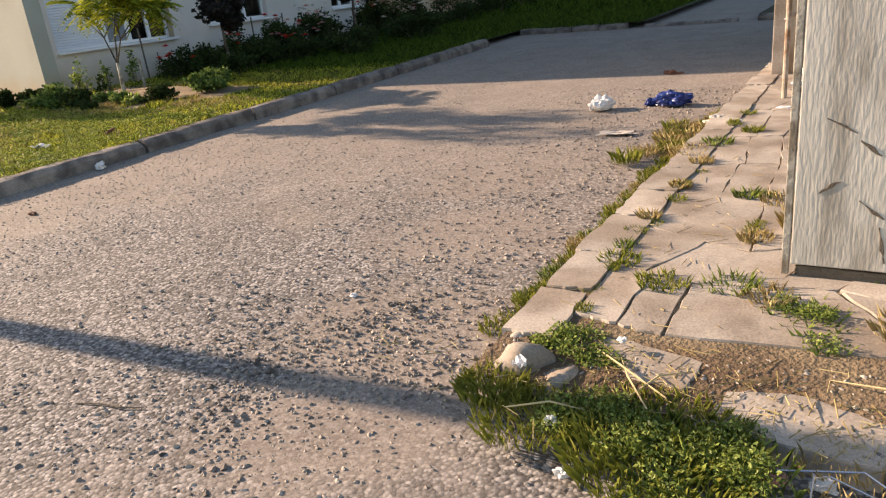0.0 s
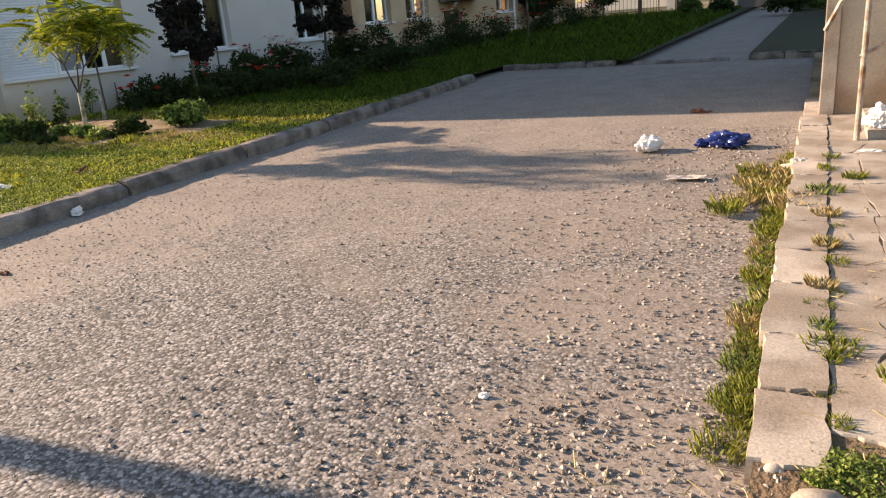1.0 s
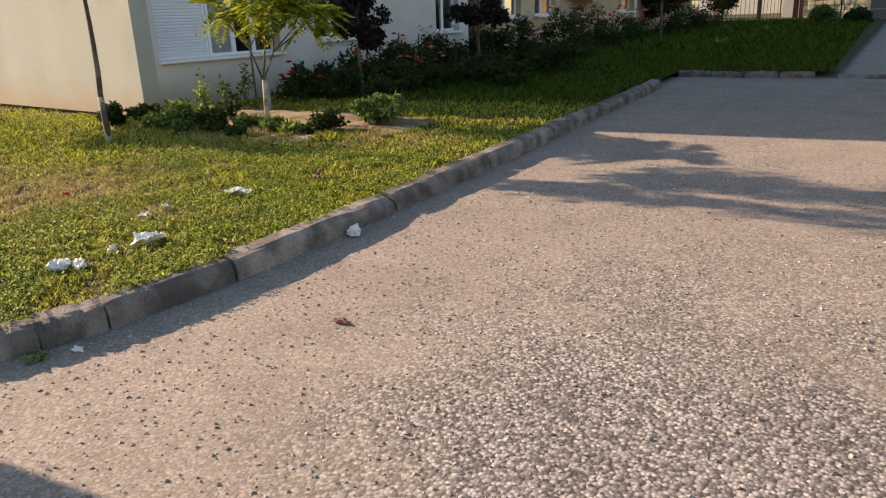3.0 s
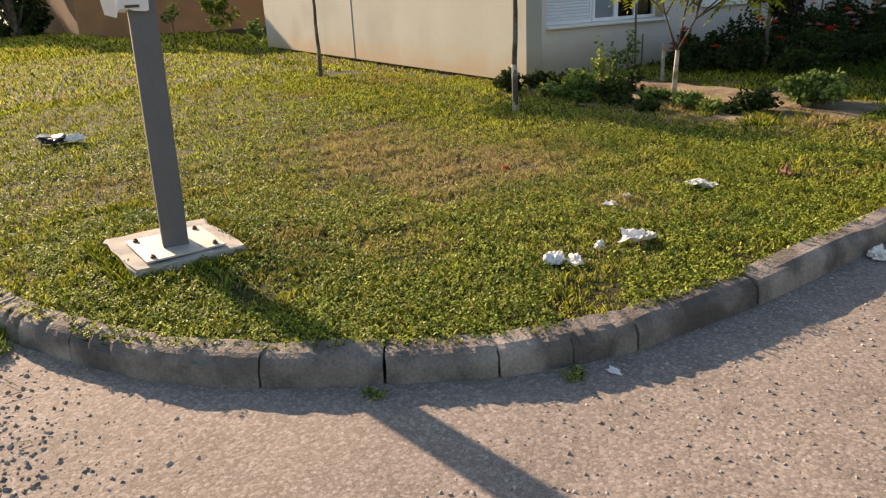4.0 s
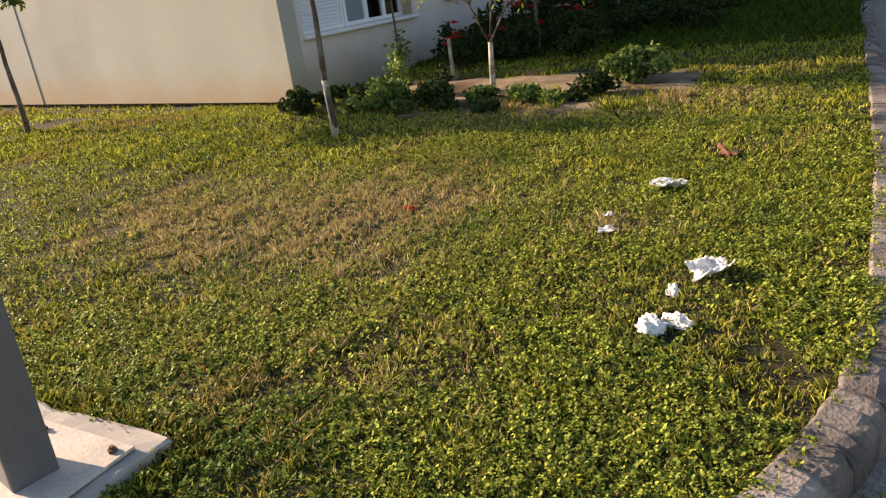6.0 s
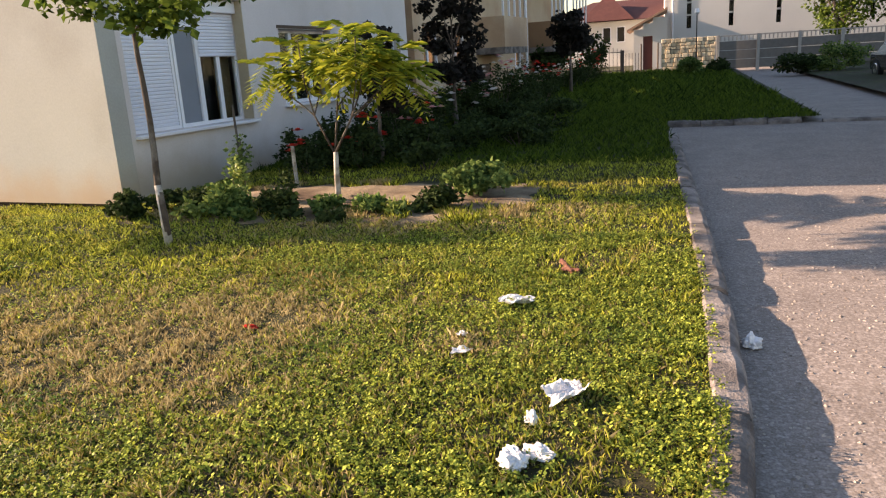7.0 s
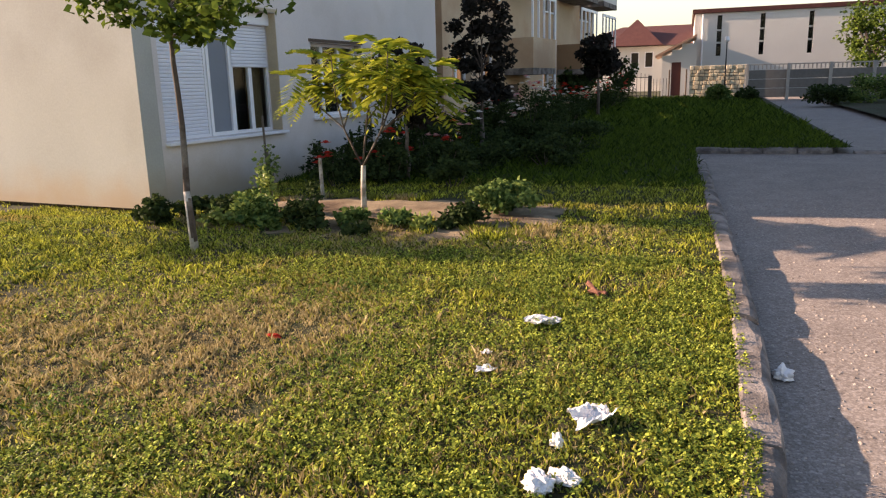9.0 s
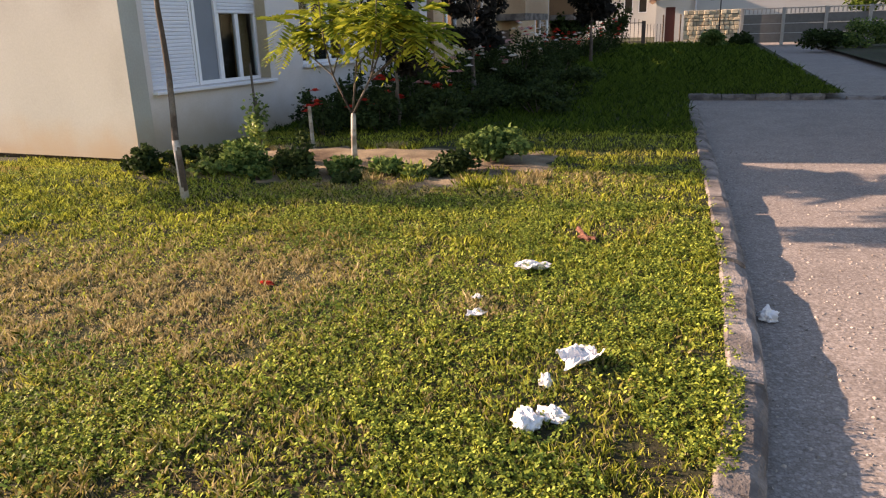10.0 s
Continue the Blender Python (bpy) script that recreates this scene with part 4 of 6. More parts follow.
for (x, y, r, h, n, m, lab) in (
        (-4.95, 5.78, 0.24, 0.3, 900, DARKGREEN, "round dark clipped shrub at the bed's edge"),
        (-4.45, 6.3, 0.27, 0.28, 500, DARKGREEN, "low dark shrub at the bed's edge"),
        (-3.85, 6.05, 0.33, 0.4, 700, SHRUB, "leafy shrub at the bed's edge"),
        (-3.3, 6.1, 0.26, 0.33, 600, DARKGREEN, "dark leafy shrub at the bed's edge"),
        (-2.75, 6.2, 0.22, 0.2, 300, SHRUB, "low sparse shrub beside the sumac"),
        (-2.3, 6.1, 0.24, 0.22, 350, SHRUB, "low leafy plant on dry soil"),
        (-1.62, 6.35, 0.28, 0.27, 500, DARKGREEN, "dark low shrub on the dry soil"),
        (-1.3, 7.2, 0.42, 0.38, 1500, SHRUB, "rounded green shrub lit by the sun"),
        (-4.25, 6.9, 0.15, 0.75, 42, SHRUB, "tall thin weed before the wall"),
        (-5.1, 9.9, 0.3, 0.55, 260, DARKGREEN, "dark rose bush under the window"),
        (-1.5, 13.6, 0.85, 0.6, 1500, DARKGREEN, "low dark shrub in the shade"),
        (-1.6, 11.2, 0.6, 0.5, 1200, DARKGREEN, "small dark shrub in the shade"),
        (-2.4, 12.0, 0.5, 0.45, 1200, DARKGREEN, "broad dark shrub in the shade"),
        (-2.6, 15.5, 0.6, 0.5, 1200, DARKGREEN, "broad dark shrub along the bed"),
        (1.8, 32.5, 0.6, 0.75, 1300, SHRUB, "rounded shrub by the stone wall"),
        (3.0, 33.2, 0.5, 0.6, 900, DARKGREEN, "dark shrub by the slab fence"),
        (7.2, 31.0, 1.0, 1.1, 1500, SHRUB, "leafy shrub before the slab fence"),
        (9.6, 22.5, 0.8, 0.7, 1300, DARKGREEN, "dark round shrub beside the parked car"),
        (5.6, 30.5, 0.8, 0.8, 1200, DARKGREEN, "dark shrub before the slab fence")):
    shrub("shrub", x, y, r, h, n, m, lab, leaf=0.06 if y < 20 else 0.1)
for (x, y, r, h, n, fl) in ((-4.3, 8.9, 0.4, 0.5, 420, ((2, REDPETAL),)), (-3.9, 10.2, 0.5, 0.6, 800, ((3, REDPETAL), (1, WHITEPETAL))),
                            (-3.7, 11.4, 0.55, 0.8, 1000, ((3, REDPETAL), (3, PINKPETAL))), (-3.6, 12.6, 0.6, 0.85, 1100, ((5, WHITEPETAL), (3, PINKPETAL))),
                            (-3.5, 14.6, 0.6, 0.95, 1100, ((6, WHITEPETAL), (2, REDPETAL))), (-3.45, 16.2, 0.7, 1.0, 1200, ((7, WHITEPETAL), (4, PINKPETAL))),
                            (-3.3, 18.2, 0.7, 1.1, 1200, ((6, WHITEPETAL), (4, PINKPETAL))), (-3.1, 20.4, 0.7, 1.1, 1200, ((4, WHITEPETAL), (4, REDPETAL))),
                            (-2.9, 22.6, 0.8, 1.1, 1200, ((3, WHITEPETAL), (5, REDPETAL))), (-2.6, 26.0, 0.8, 1.1, 1200, ((4, REDPETAL),)),
                            (-2.4, 29.0, 0.8, 1.1, 1000, ((3, REDPETAL),)), (-2.2, 31.8, 0.8, 1.1, 1000, ((3, REDPETAL),)), (-4.3, 13.6, 0.5, 0.8, 800, ((2, WHITEPETAL),))):
    tagged(shrub("rose_bush", x, y, r, h, n, DARKGREEN, "dark rose bush with small blooms along the facade", leaf=0.06, flowers=fl), group="rose bushes along the facade")

for (x, y, r, h, n) in ((-4.7, 11.2, 0.5, 0.7, 800), (-4.5, 12.4, 0.5, 0.8, 800), (-4.3, 15.4, 0.6, 0.9, 900), (-4.1, 17.2, 0.6, 1.0, 900), (-2.9, 15.4, 0.5, 0.6, 700), (-2.6, 17.6, 0.6, 0.6, 700), (-2.5, 19.6, 0.6, 0.7, 700), (-2.9, 13.4, 0.45, 0.5, 600)):
    tagged(shrub("rose_bush", x, y, r, h, n, DARKGREEN, "dense dark rose bush without blooms along the facade", leaf=0.06), group="rose bushes along the facade")
for (x, y, r, h, n) in ((-4.5, 9.7, 0.5, 0.55, 800), (-3.6, 9.3, 0.5, 0.5, 900), (-2.9, 9.9, 0.5, 0.55, 900), (-2.5, 8.9, 0.4, 0.4, 700), (-3.2, 10.8, 0.5, 0.6, 900), (-2.5, 10.8, 0.5, 0.5, 800)):
    shrub("shrub", x, y, r, h, n, DARKGREEN, "dark leafy bush behind the dry bed", leaf=0.06)
# low plants and dry grass on the bed's edge
for (x, y, r, h, n) in ((-4.7, 6.05, 0.16, 0.3, 140), (-4.15, 5.85, 0.18, 0.22, 160), (-3.55, 5.8, 0.15, 0.2, 130), (-3.05, 5.9, 0.15, 0.25, 130), (-2.5, 5.75, 0.14, 0.16, 110), (-1.95, 6.1, 0.16, 0.18, 130), (-4.0, 6.6, 0.12, 0.6, 70), (-3.5, 6.7, 0.1, 0.45, 60), (-4.6, 7.6, 0.12, 0.55, 60), (-5.2, 8.6, 0.15, 0.7, 70)):
    shrub("leafy_weed", x, y, r, h, n, trng.choice((SHRUB, DARKGREEN, WEED)), "straggling leafy weed at the bed's edge", leaf=0.07, stems=4)

# stakes in the bed
for (x, y, h, r) in ((-5.65, 9.3, 1.1, 0.02), (-3.98, 7.9, 0.52, 0.028), (-6.0, 9.9, 0.6, 0.015), (-5.0, 11.9, 0.9, 0.02), (-4.7, 12.6, 0.9, 0.02), (-4.5, 13.1, 0.85, 0.02)):
    ob = part("garden_stake", tubed([(0, 0, -0.1), (trng.uniform(-.03, .03), trng.uniform(-.03, .03), h)], [r, r * 0.85], 6), STAKE if r != 0.028 else LIMED)
    ob.matrix_world = pose(x, y, lawn_z(x, y))
    tagged(ob, "thin weathered wooden stake stuck in the bed", "stake", group="bed stakes")


# weeds and grass tufts
def tuft(x, y, r, h, count, material, label, lean=0.5, z=None, width=0.007, name="weed_clump"):
    z0 = road_z(x, y) if z is None else z
    n = int(count * 2.2)
    width = width * 0.55
    a = nrng.random(n) * 6.283
    q = np.sqrt(nrng.random(n)) * r
    base = np.stack([q * np.cos(a), q * np.sin(a), np.zeros(n)], 1)
    d = np.stack([np.cos(a + nrng.normal(size=n)), np.sin(a + nrng.normal(size=n)), np.zeros(n)], 1)
    hh = h * (0.45 + 0.75 * nrng.random((n, 1)))
    up = np.array([[0, 0, 1.0]])
    side = np.stack([-d[:, 1], d[:, 0], np.zeros(n)], 1) * width
    mid = base + up * hh * 0.6 + d * hh * lean * 0.3
    tip = base + up * hh + d * hh * lean
    v = np.stack([base - side, base + side, mid + side * 0.8, tip, mid - side * 0.8], 1).reshape(-1, 3)
    f = [[5 * i, 5 * i + 1, 5 * i + 2, 5 * i + 3, 5 * i + 4] for i in range(n)]
    ob = raw(name, v.tolist(), f, material)
    ob.matrix_world = pose(x, y, z0)
    return tagged(ob, label, "weeds", kind="stuff")


for (x, y, r, h, n, m, w) in ((7.2, 1.5, 0.16, 0.08, 700, WEED, 0.009), (7.38, 1.42, 0.12, 0.06, 300, WEED, 0.009), (7.5, 1.02, 0.24, 0.08, 900, WEED, 0.009), (7.85, 0.9, 0.26, 0.1, 1100, WEED, 0.01), (7.7, 0.95, 0.3, 0.07, 700, GREENYELLOW, 0.006),
                              (7.25, 0.98, 0.2, 0.05, 360, GREENYELLOW, 0.006), (7.4, 1.15, 0.3, 0.035, 120, DRYGRASS, 0.006), (7.05, 1.1, 0.14, 0.06, 300, GREENYELLOW, 0.006), (8.0, 1.98, 0.17, 0.1, 700, WEED, 0.011), (8.1, 1.78, 0.1, 0.1, 150, WEED, 0.01),
                              (8.3, 1.05, 0.25, 0.05, 160, DRYGRASS, 0.005), (8.45, 1.95, 0.2, 0.1, 240, DRYGRASS, 0.005), (8.0, 2.9, 0.16, 0.2, 240, DRYGRASS, 0.006),
                              (-1.2, -0.93, 0.1, 0.08, 200, WEED, 0.014), (-1.36, -0.95, 0.13, 0.1, 260, WEED, 0.014), (-1.5, -1.12, 0.16, 0.03, 100, DRYGRASS, 0.005), (0.86, 1.1, 0.07, 0.03, 60, WEED, 0.008), (0.42, 0.36, 0.06, 0.025, 40, WEED, 0.008)):
    if x > 5:
        x, y = x - 0.43, y + 0.15
    if m is WEED:
        nw = int(n * 1.3)
        z = (road_z(x, y) if x < 3 else -0.12)
        cs = [(r * 0.7 * trng.uniform(-1, 1), r * 0.7 * trng.uniform(-1, 1), h * trng.uniform(0.2, 0.7)) for _ in range(12)]
        ob = leaves("weed_clump", cs, [(r * 0.38, r * 0.38, h * 0.4)] * 12, nw * 3, 0.015, WEED, None, nrng, droop=-0.3, wide=0.6)
        ob.matrix_world = pose(x, y, z)
        tagged(ob, "leafy green weeds at the broken edge", "weeds", kind="stuff")
        n, h = n // 14, h * 0.8
    tuft(x, y, r, h, n, m, "clump of green weeds at the broken edge" if m is WEED else "tuft of dry yellow grass at the edge", width=w * 0.6, z=None if x < 3 else -0.12)
for i in range(92):
    y = 1.7 + i * 0.05 + trng.uniform(-.05, .05)
    tuft(6.42 + trng.uniform(-.07, .05), y + 0.1, 0.09, trng.uniform(0.025, 0.055), 48, trng.choice((WEED, GREENYELLOW, GREENYELLOW, GREENYELLOW, DRYGRASS)), "yellow-green grass in the joint by the edging stones", z=road_z(6.4, y), width=0.004)
for i in range(22):
    tuft(6.36 + trng.uniform(-.28, .25), 5.1 + trng.uniform(-.6, .55), 0.11, trng.uniform(0.03, 0.1), 60, trng.choice((DRYGRASS, GREENYELLOW)), "yellow-green grass on the gravel", z=-0.1, width=0.004)
for (x, y) in ((7.1, 2.35), (7.08, 3.0), (7.12, 3.6), (7.1, 4.2), (7.4, 2.15), (7.62, 2.8), (7.64, 2.2), (7.1, 4.75), (7.3, 5.15), (7.8, 2.12), (7.5, 3.5), (7.7, 3.45), (8.1, 3.4)):
    tuft(x - 0.41 + trng.uniform(-.04, .04), y + 0.13, trng.uniform(0.05, 0.12), 0.06, 70, trng.choice((WEED, GREENYELLOW, DRYGRASS)), "grass in a pavement joint", z=-0.1 + rise(y), width=0.004)
for i in range(70):
    x = trng.uniform(-4.7, -0.7)
    y = trng.choice((6.0, 6.15, 6.3, 7.8)) + trng.uniform(-.2, .25)
    tuft(x, y, 0.14, trng.uniform(0.04, 0.09), 45, trng.choice((GRASS, GREENYELLOW, DRYGRASS)), "grass straggling over the bed's dry soil", z=lawn_z(x, y), width=0.008)
for i in range(34):
    y = trng.uniform(1.9, 6.2)
    tuft(trng.choice((6.69, 6.69, 7.22, 7.8)) + trng.uniform(-.04, .04), y, trng.uniform(0.03, 0.07), trng.uniform(0.02, 0.045), 34, trng.choice((WEED, GREENYELLOW, GREENYELLOW)), "grass in a pavement joint", z=-0.09 + rise(y), width=0.004)
# straw lying on the slabs
for (x, y, a, l) in ((7.45, 1.35, 140, 0.5), (7.5, 1.28, 120, 0.4), (7.6, 1.3, 60, 0.3), (8.3, 1.5, 170, 0.4), (7.3, 1.0, 20, 0.3)):
    ob = part("straw", tubed([(-l / 2, 0, 0), (0, 0.02, 0.02), (l / 2, 0, 0)], [0.003, 0.004, 0.002], 5), STRAW)
    ob.matrix_world = pose(x - 0.41, y + 0.14, -0.07, 4, 3, a)
    tagged(ob, "dry straw stalk lying on the broken slabs", "straw", group="straw stalks")
for i in range(26):
    a = i / 26 * 6.283
    cx, cy = -1.66 + 0.43 * math.copysign(min(1, abs(1.4 * math.cos(a))), math.cos(a)), 0.155 + 0.37 * math.copysign(min(1, abs(1.4 * math.sin(a))), math.sin(a))
    tuft(cx, cy, 0.07, 0.055, 60, GRASS, "longer grass round the concrete footing", z=lawn_z(cx, cy), width=0.003)
for i in range(40):
    k = trng.randrange(0, len(kerb_curve) - 1)
    q, r_ = kerb_curve[k], kerb_curve[k + 1]
    d = (r_ - q).normalized()
    if q.x > -3 and q.y < 9:
        tuft(q.x - d.y * 0.2, q.y + d.x * 0.2, 0.09, 0.024, 30, trng.choice((GRASS, DRYGRASS)), "grass growing over the back of the kerb", z=lawn_z(q.x - 0.15, q.y), width=0.003, lean=0.9)

# ---- flower bed soil ----
vs, fs = [], []
for j in range(15):
    for i in range(31):
        x, y = -4.75 + 4.3 * i / 30, 5.5 + 2.6 * j / 14
        e = min(i / 4, (30 - i) / 4, j / 3, (14 - j) / 3, 1)
        vs.append((x, y, lawn_z(x, y) - 0.02 + 0.05 * e + 0.025 * noise.noise(Vector((x * 3, y * 3, 0)))))
for j in range(14):
    for i in range(30):
        a = j * 31 + i
        fs.append((a, a + 1, a + 32, a + 31))
tagged(raw("flower_bed", vs, fs, BEDSOIL), "bare dry soil of a flower bed under the sumac", "bed", kind="structure")

# ---- second block with balconies ----
b2 = empty("balcony_block", (-5.75, 18.6, 0), -7.6)
tagged(b2, "tan plastered apartment block with glazed balconies", "building")
holes = []
for k in range(4):
    for ya in (0.6, 2.7, 8.6, 13.6):
        holes.append((ya, ya + 1.3, 1.2 + 2.8 * k, 2.6 + 2.8 * k))
bm = bmesh.new()
wall_pieces(bm, 0, 16, -0.4, 12, holes, -0.35, 0)
part("wall", bm, TAN, b2)
part("side_wall", boxed(-9, -0.352, 0, 0.3, -0.4, 12), OCHRE, b2)
part("end_wall", boxed(-9, -0.352, 15.7, 15.996, -0.4, 12), OCHRE, b2)
part("roof", boxed(-9.2, 0.3, -0.2, 16.2, 12, 12.3), KERB, b2)
for h in holes:
    plain_window(b2, *h, 2)
for k in range(3):
    z = 1.0 + 2.8 * k
    for n, (ya, m) in enumerate(((4.6, TAN), (10.4, OCHRE), (15.0 - 1.2, TAN))):
        yb = ya + 2.4
        bal = part("balcony", boxed(0.002, 1.0, ya, yb, z + 0.9 - 0.2, z + 0.9), KERB, b2)
        bm = bmesh.new()
        box(bm, 0.92, 1.0, ya, yb, z + 0.902, z + 1.85)
        box(bm, 0.01, 0.918, ya, ya + 0.08, z + 0.902, z + 1.85)
        box(bm, 0.01, 0.918, yb - 0.08, yb, z + 0.902, z + 1.85)
        part("parapet", bm, m if k != 1 else WHITEWALL, bal)
        bm = bmesh.new()
        for i in range(5):
            y = ya + 0.03 + i * (yb - ya - 0.06) / 4
            box(bm, 0.93, 0.99, y - 0.03, y + 0.03, z + 1.852, z + 3.1)
        box(bm, 0.93, 0.99, ya, yb, z + 3.1, z + 3.2)
        part("glazing_frame", bm, PVC, bal)
part("drainpipe", tubed([(0.07, 9.9, 0), (0.07, 9.9, 11.8)], [0.05, 0.05], 8), PVC, b2)
part("basement_door", boxed(0.004, 0.05, 4.9, 5.8, 0.0, 1.4), RUST, b2)

# ---- far side: fence, walls, hall and houses ----
FY = 37.0
fz = -0.065 + rise(FY)
fence = empty("iron_fence", (0, FY, fz))
tagged(fence, "dark wrought iron fence with upright bars", "fence")
for i in range(44):
    x = -9.2 + 0.19 * i
    if x < -1.15:
        part("bar", tubed([(x, 0, 0.05), (x, 0, 1.25 + 0.05 * math.sin(i))], [0.014, 0.014], 5), IRON, fence)
for z in (0.18, 1.05):
    part("cross_rail", boxed(-9.3, -1.2, -0.015, 0.015, z, z + 0.035), IRON, fence)
part("gate_post", boxed(-1.26, -1.08, -0.08, 0.08, 0, 1.15, 0.01), IRON, fence)
for x in (-0.28, 0.5):
    part("gate_post", tubed([(x, 0, 0), (x, 0, 1.4)], [0.035, 0.035], 8), RUST, fence)
for i in range(5):
    part("bar", tubed([(-1.0 + 0.15 * i, 0.1, 0.05), (-1.0 + 0.15 * i, 0.1, 1.0)], [0.012, 0.012], 5), IRON, fence)

stone_wall = empty("stone_wall", (0.64, FY, fz))
tagged(stone_wall, "pale rubble stone wall", "wall")
part("core", boxed(0.05, 2.42, 0.05, 0.4, -0.2, 1.42), SLAB, stone_wall)
frng = random.Random(31)
z = -0.05
while z < 1.42:
    h = frng.uniform(0.14, 0.22)
    x = 0.0
    while x < 2.4:
        w = frng.uniform(0.14, 0.3)
        bm = boxed(x + 0.01, min(x + w, 2.48) - 0.01, -0.02 + frng.uniform(-.02, .02), 0.1, z + 0.01, z + h - 0.01, 0.02)
        part("stone", bm, PALESTONE, stone_wall)
        x += w
    z += h

slab_fence = empty("slab_fence", (3.2, FY, fz))
tagged(slab_fence, "grey precast concrete slab fence with pierced top", "fence")
for i in range(8):
    x = 1.75 * i
    part("post", boxed(x - 0.07, x + 0.07, -0.06, 0.1, -0.2, 1.55, 0.01), PALECONC, slab_fence)
    for k in range(3):
        part("panel", boxed(x + 0.072, x + 1.678, 0.0, 0.05, 0.02 + 0.42 * k, 0.42 + 0.42 * k, 0.008), GREYCONC, slab_fence)
    bm = bmesh.new()
    box(bm, x + 0.072, x + 1.678, 0, 0.05, 1.48, 1.53)
    for j in range(9):
        a = x + 0.09 + j * 0.176
        box(bm, a, a + 0.05, 0.005, 0.045, 1.282, 1.478)
    part("pierced_panel", bm, PALECONC, slab_fence)

lamp = empty("lamp_post", (2.2, 36.2, fz))
tagged(lamp, "thin dark lamp post by the stone wall", "lamp post")
part("pole", tubed([(0, 0, 0), (0, 0, 2.55)], [0.035, 0.025], 8), IRON, lamp)
part("lantern", tubed([(0, 0, 2.55), (0, 0, 2.62), (0, 0, 2.8)], [0.05, 0.12, 0.08], 10), PVC, lamp)

hall = empty("hall", (0.83, 46, 0.3))
tagged(hall, "pale hall with tall narrow slit windows", "building")
slit_x = [1.36, 3.66, 6.17, 8.4, 10.9, 13.2]
bm = bmesh.new()
xc = [0.0]
for s in slit_x:
    xc += [s - 0.13, s + 0.13]
xc.append(18)
for i in range(0, len(xc), 2):
    box(bm, xc[i], xc[i + 1], 0, 0.35, -0.4, 4.75)
for s in slit_x:
    box(bm, s - 0.13, s + 0.13, 0.0, 0.35, -0.4, 2.35)
    box(bm, s - 0.13, s + 0.13, 0.0, 0.35, 4.62, 4.75)
part("wall", bm, WHITEWALL, hall)
part("side_wall", boxed(0, 0.3, 0.352, 12, -0.4, 4.75), WHITEWALL, hall)
part("roof", boxed(-0.15, 18.2, -0.1, 12.2, 4.75, 5.0, 0.02), ROOFTILE, hall)
for s in slit_x:
    w = part("window", boxed(s - 0.125, s + 0.125, 0.26, 0.3, 2.36, 4.61), PAINTEDDARK, hall)
    for z in (3.05, 3.75):
        part("glazing_bar", boxed(s - 0.125, s + 0.125, 0.16, 0.22, z, z + 0.1), WHITEWALL, w)
    g = part("pane", boxed(s - 0.125, s + 0.125, 0.2, 0.212, 2.36, 4.61), GLASS, w)
    g.visible_shadow = False
part("downpipe", tubed([(0.45, -0.07, 0), (0.45, -0.07, 4.7)], [0.05, 0.05], 8), PVC, hall)

cottage = empty("gate_cottage", (-0.8, 42.0, 0.35))
tagged(cottage, "small white building with a red-brown door", "building")
bm = bmesh.new()
box(bm, 0, 0.5, 0, 0.25, -0.3, 2.3)
box(bm, 1.0, 1.75, 0, 0.25, -0.3, 2.9)
box(bm, 0.5, 1.0, 0, 0.25, 1.95, 2.6)
part("wall", bm, WHITEWALL, cottage)
part("side_wall", boxed(0, 0.2, 0.252, 4, -0.3, 2.25), WHITEWALL, cottage)
part("door", boxed(0.502, 0.998, 0.12, 0.17, 0, 1.94, 0.01), DOORRED, cottage, "red-brown wooden door")
bm = bmesh.new()
vsq = [bm.verts.new(p) for p in ((-0.35, -0.3, 2.2), (1.75, -0.3, 3.25), (1.75, 4, 3.25), (-0.35, 4, 2.2), (-0.35, -0.3, 2.32), (1.75, -0.3, 3.37), (1.75, 4, 3.37), (-0.35, 4, 2.32))]
for q in ((0, 3, 2, 1), (4, 5, 6, 7), (0, 1, 5, 4), (1, 2, 6, 5), (2, 3, 7, 6), (3, 0, 4, 7)):
    bm.faces.new([vsq[i] for i in q])
part("roof", bm, ROOFPALE, cottage)

house = empty("far_house", (-8.0, 56, 0.4))
tagged(house, "white house under a hipped red-brown tile roof", "house")
part("wall", boxed(0, 12, 0, 8, -0.5, 3.35), WHITEWALL, house)
for x in (2.0, 4.6, 5.6, 8.2):
    # No room behind these: a near-black panel on the wall paints the dark opening.
    w = part("window", boxed(x, x + 0.5, -0.03, -0.004, 1.9, 2.9), PAINTEDDARK, house)
    bm = bmesh.new()
    for (a, b, c, d) in ((x - 0.05, x, 1.85, 2.95), (x + 0.5, x + 0.55, 1.85, 2.95), (x, x + 0.5, 1.85, 1.9), (x, x + 0.5, 2.9, 2.95)):
        box(bm, a, b, -0.05, -0.002, c, d)
    part("frame", bm, PVC, w)


def hip_roof(parent, x0, x1, y0, y1, z0, z1, inset):
    bm = bmesh.new()
    ym = (y0 + y1) / 2
    p = [bm.verts.new(q) for q in ((x0, y0, z0), (x1, y0, z0), (x1, y1, z0), (x0, y1, z0), (x0 + inset, ym, z1), (x1 - inset, ym, z1))]
    for q in ((0, 1, 5, 4), (1, 2, 5), (2, 3, 4, 5), (3, 0, 4), (3, 2, 1, 0)):
        bm.faces.new([p[i] for i in q])
    return part("roof", bm, ROOFTILE, parent)


hip_roof(house, -0.6, 13.2, -0.6, 8.6, 3.36, 5.0, 4.2)
hip_roof(house, 2.9, 6.8, -0.7, 4.0, 3.4, 5.35, 1.9)

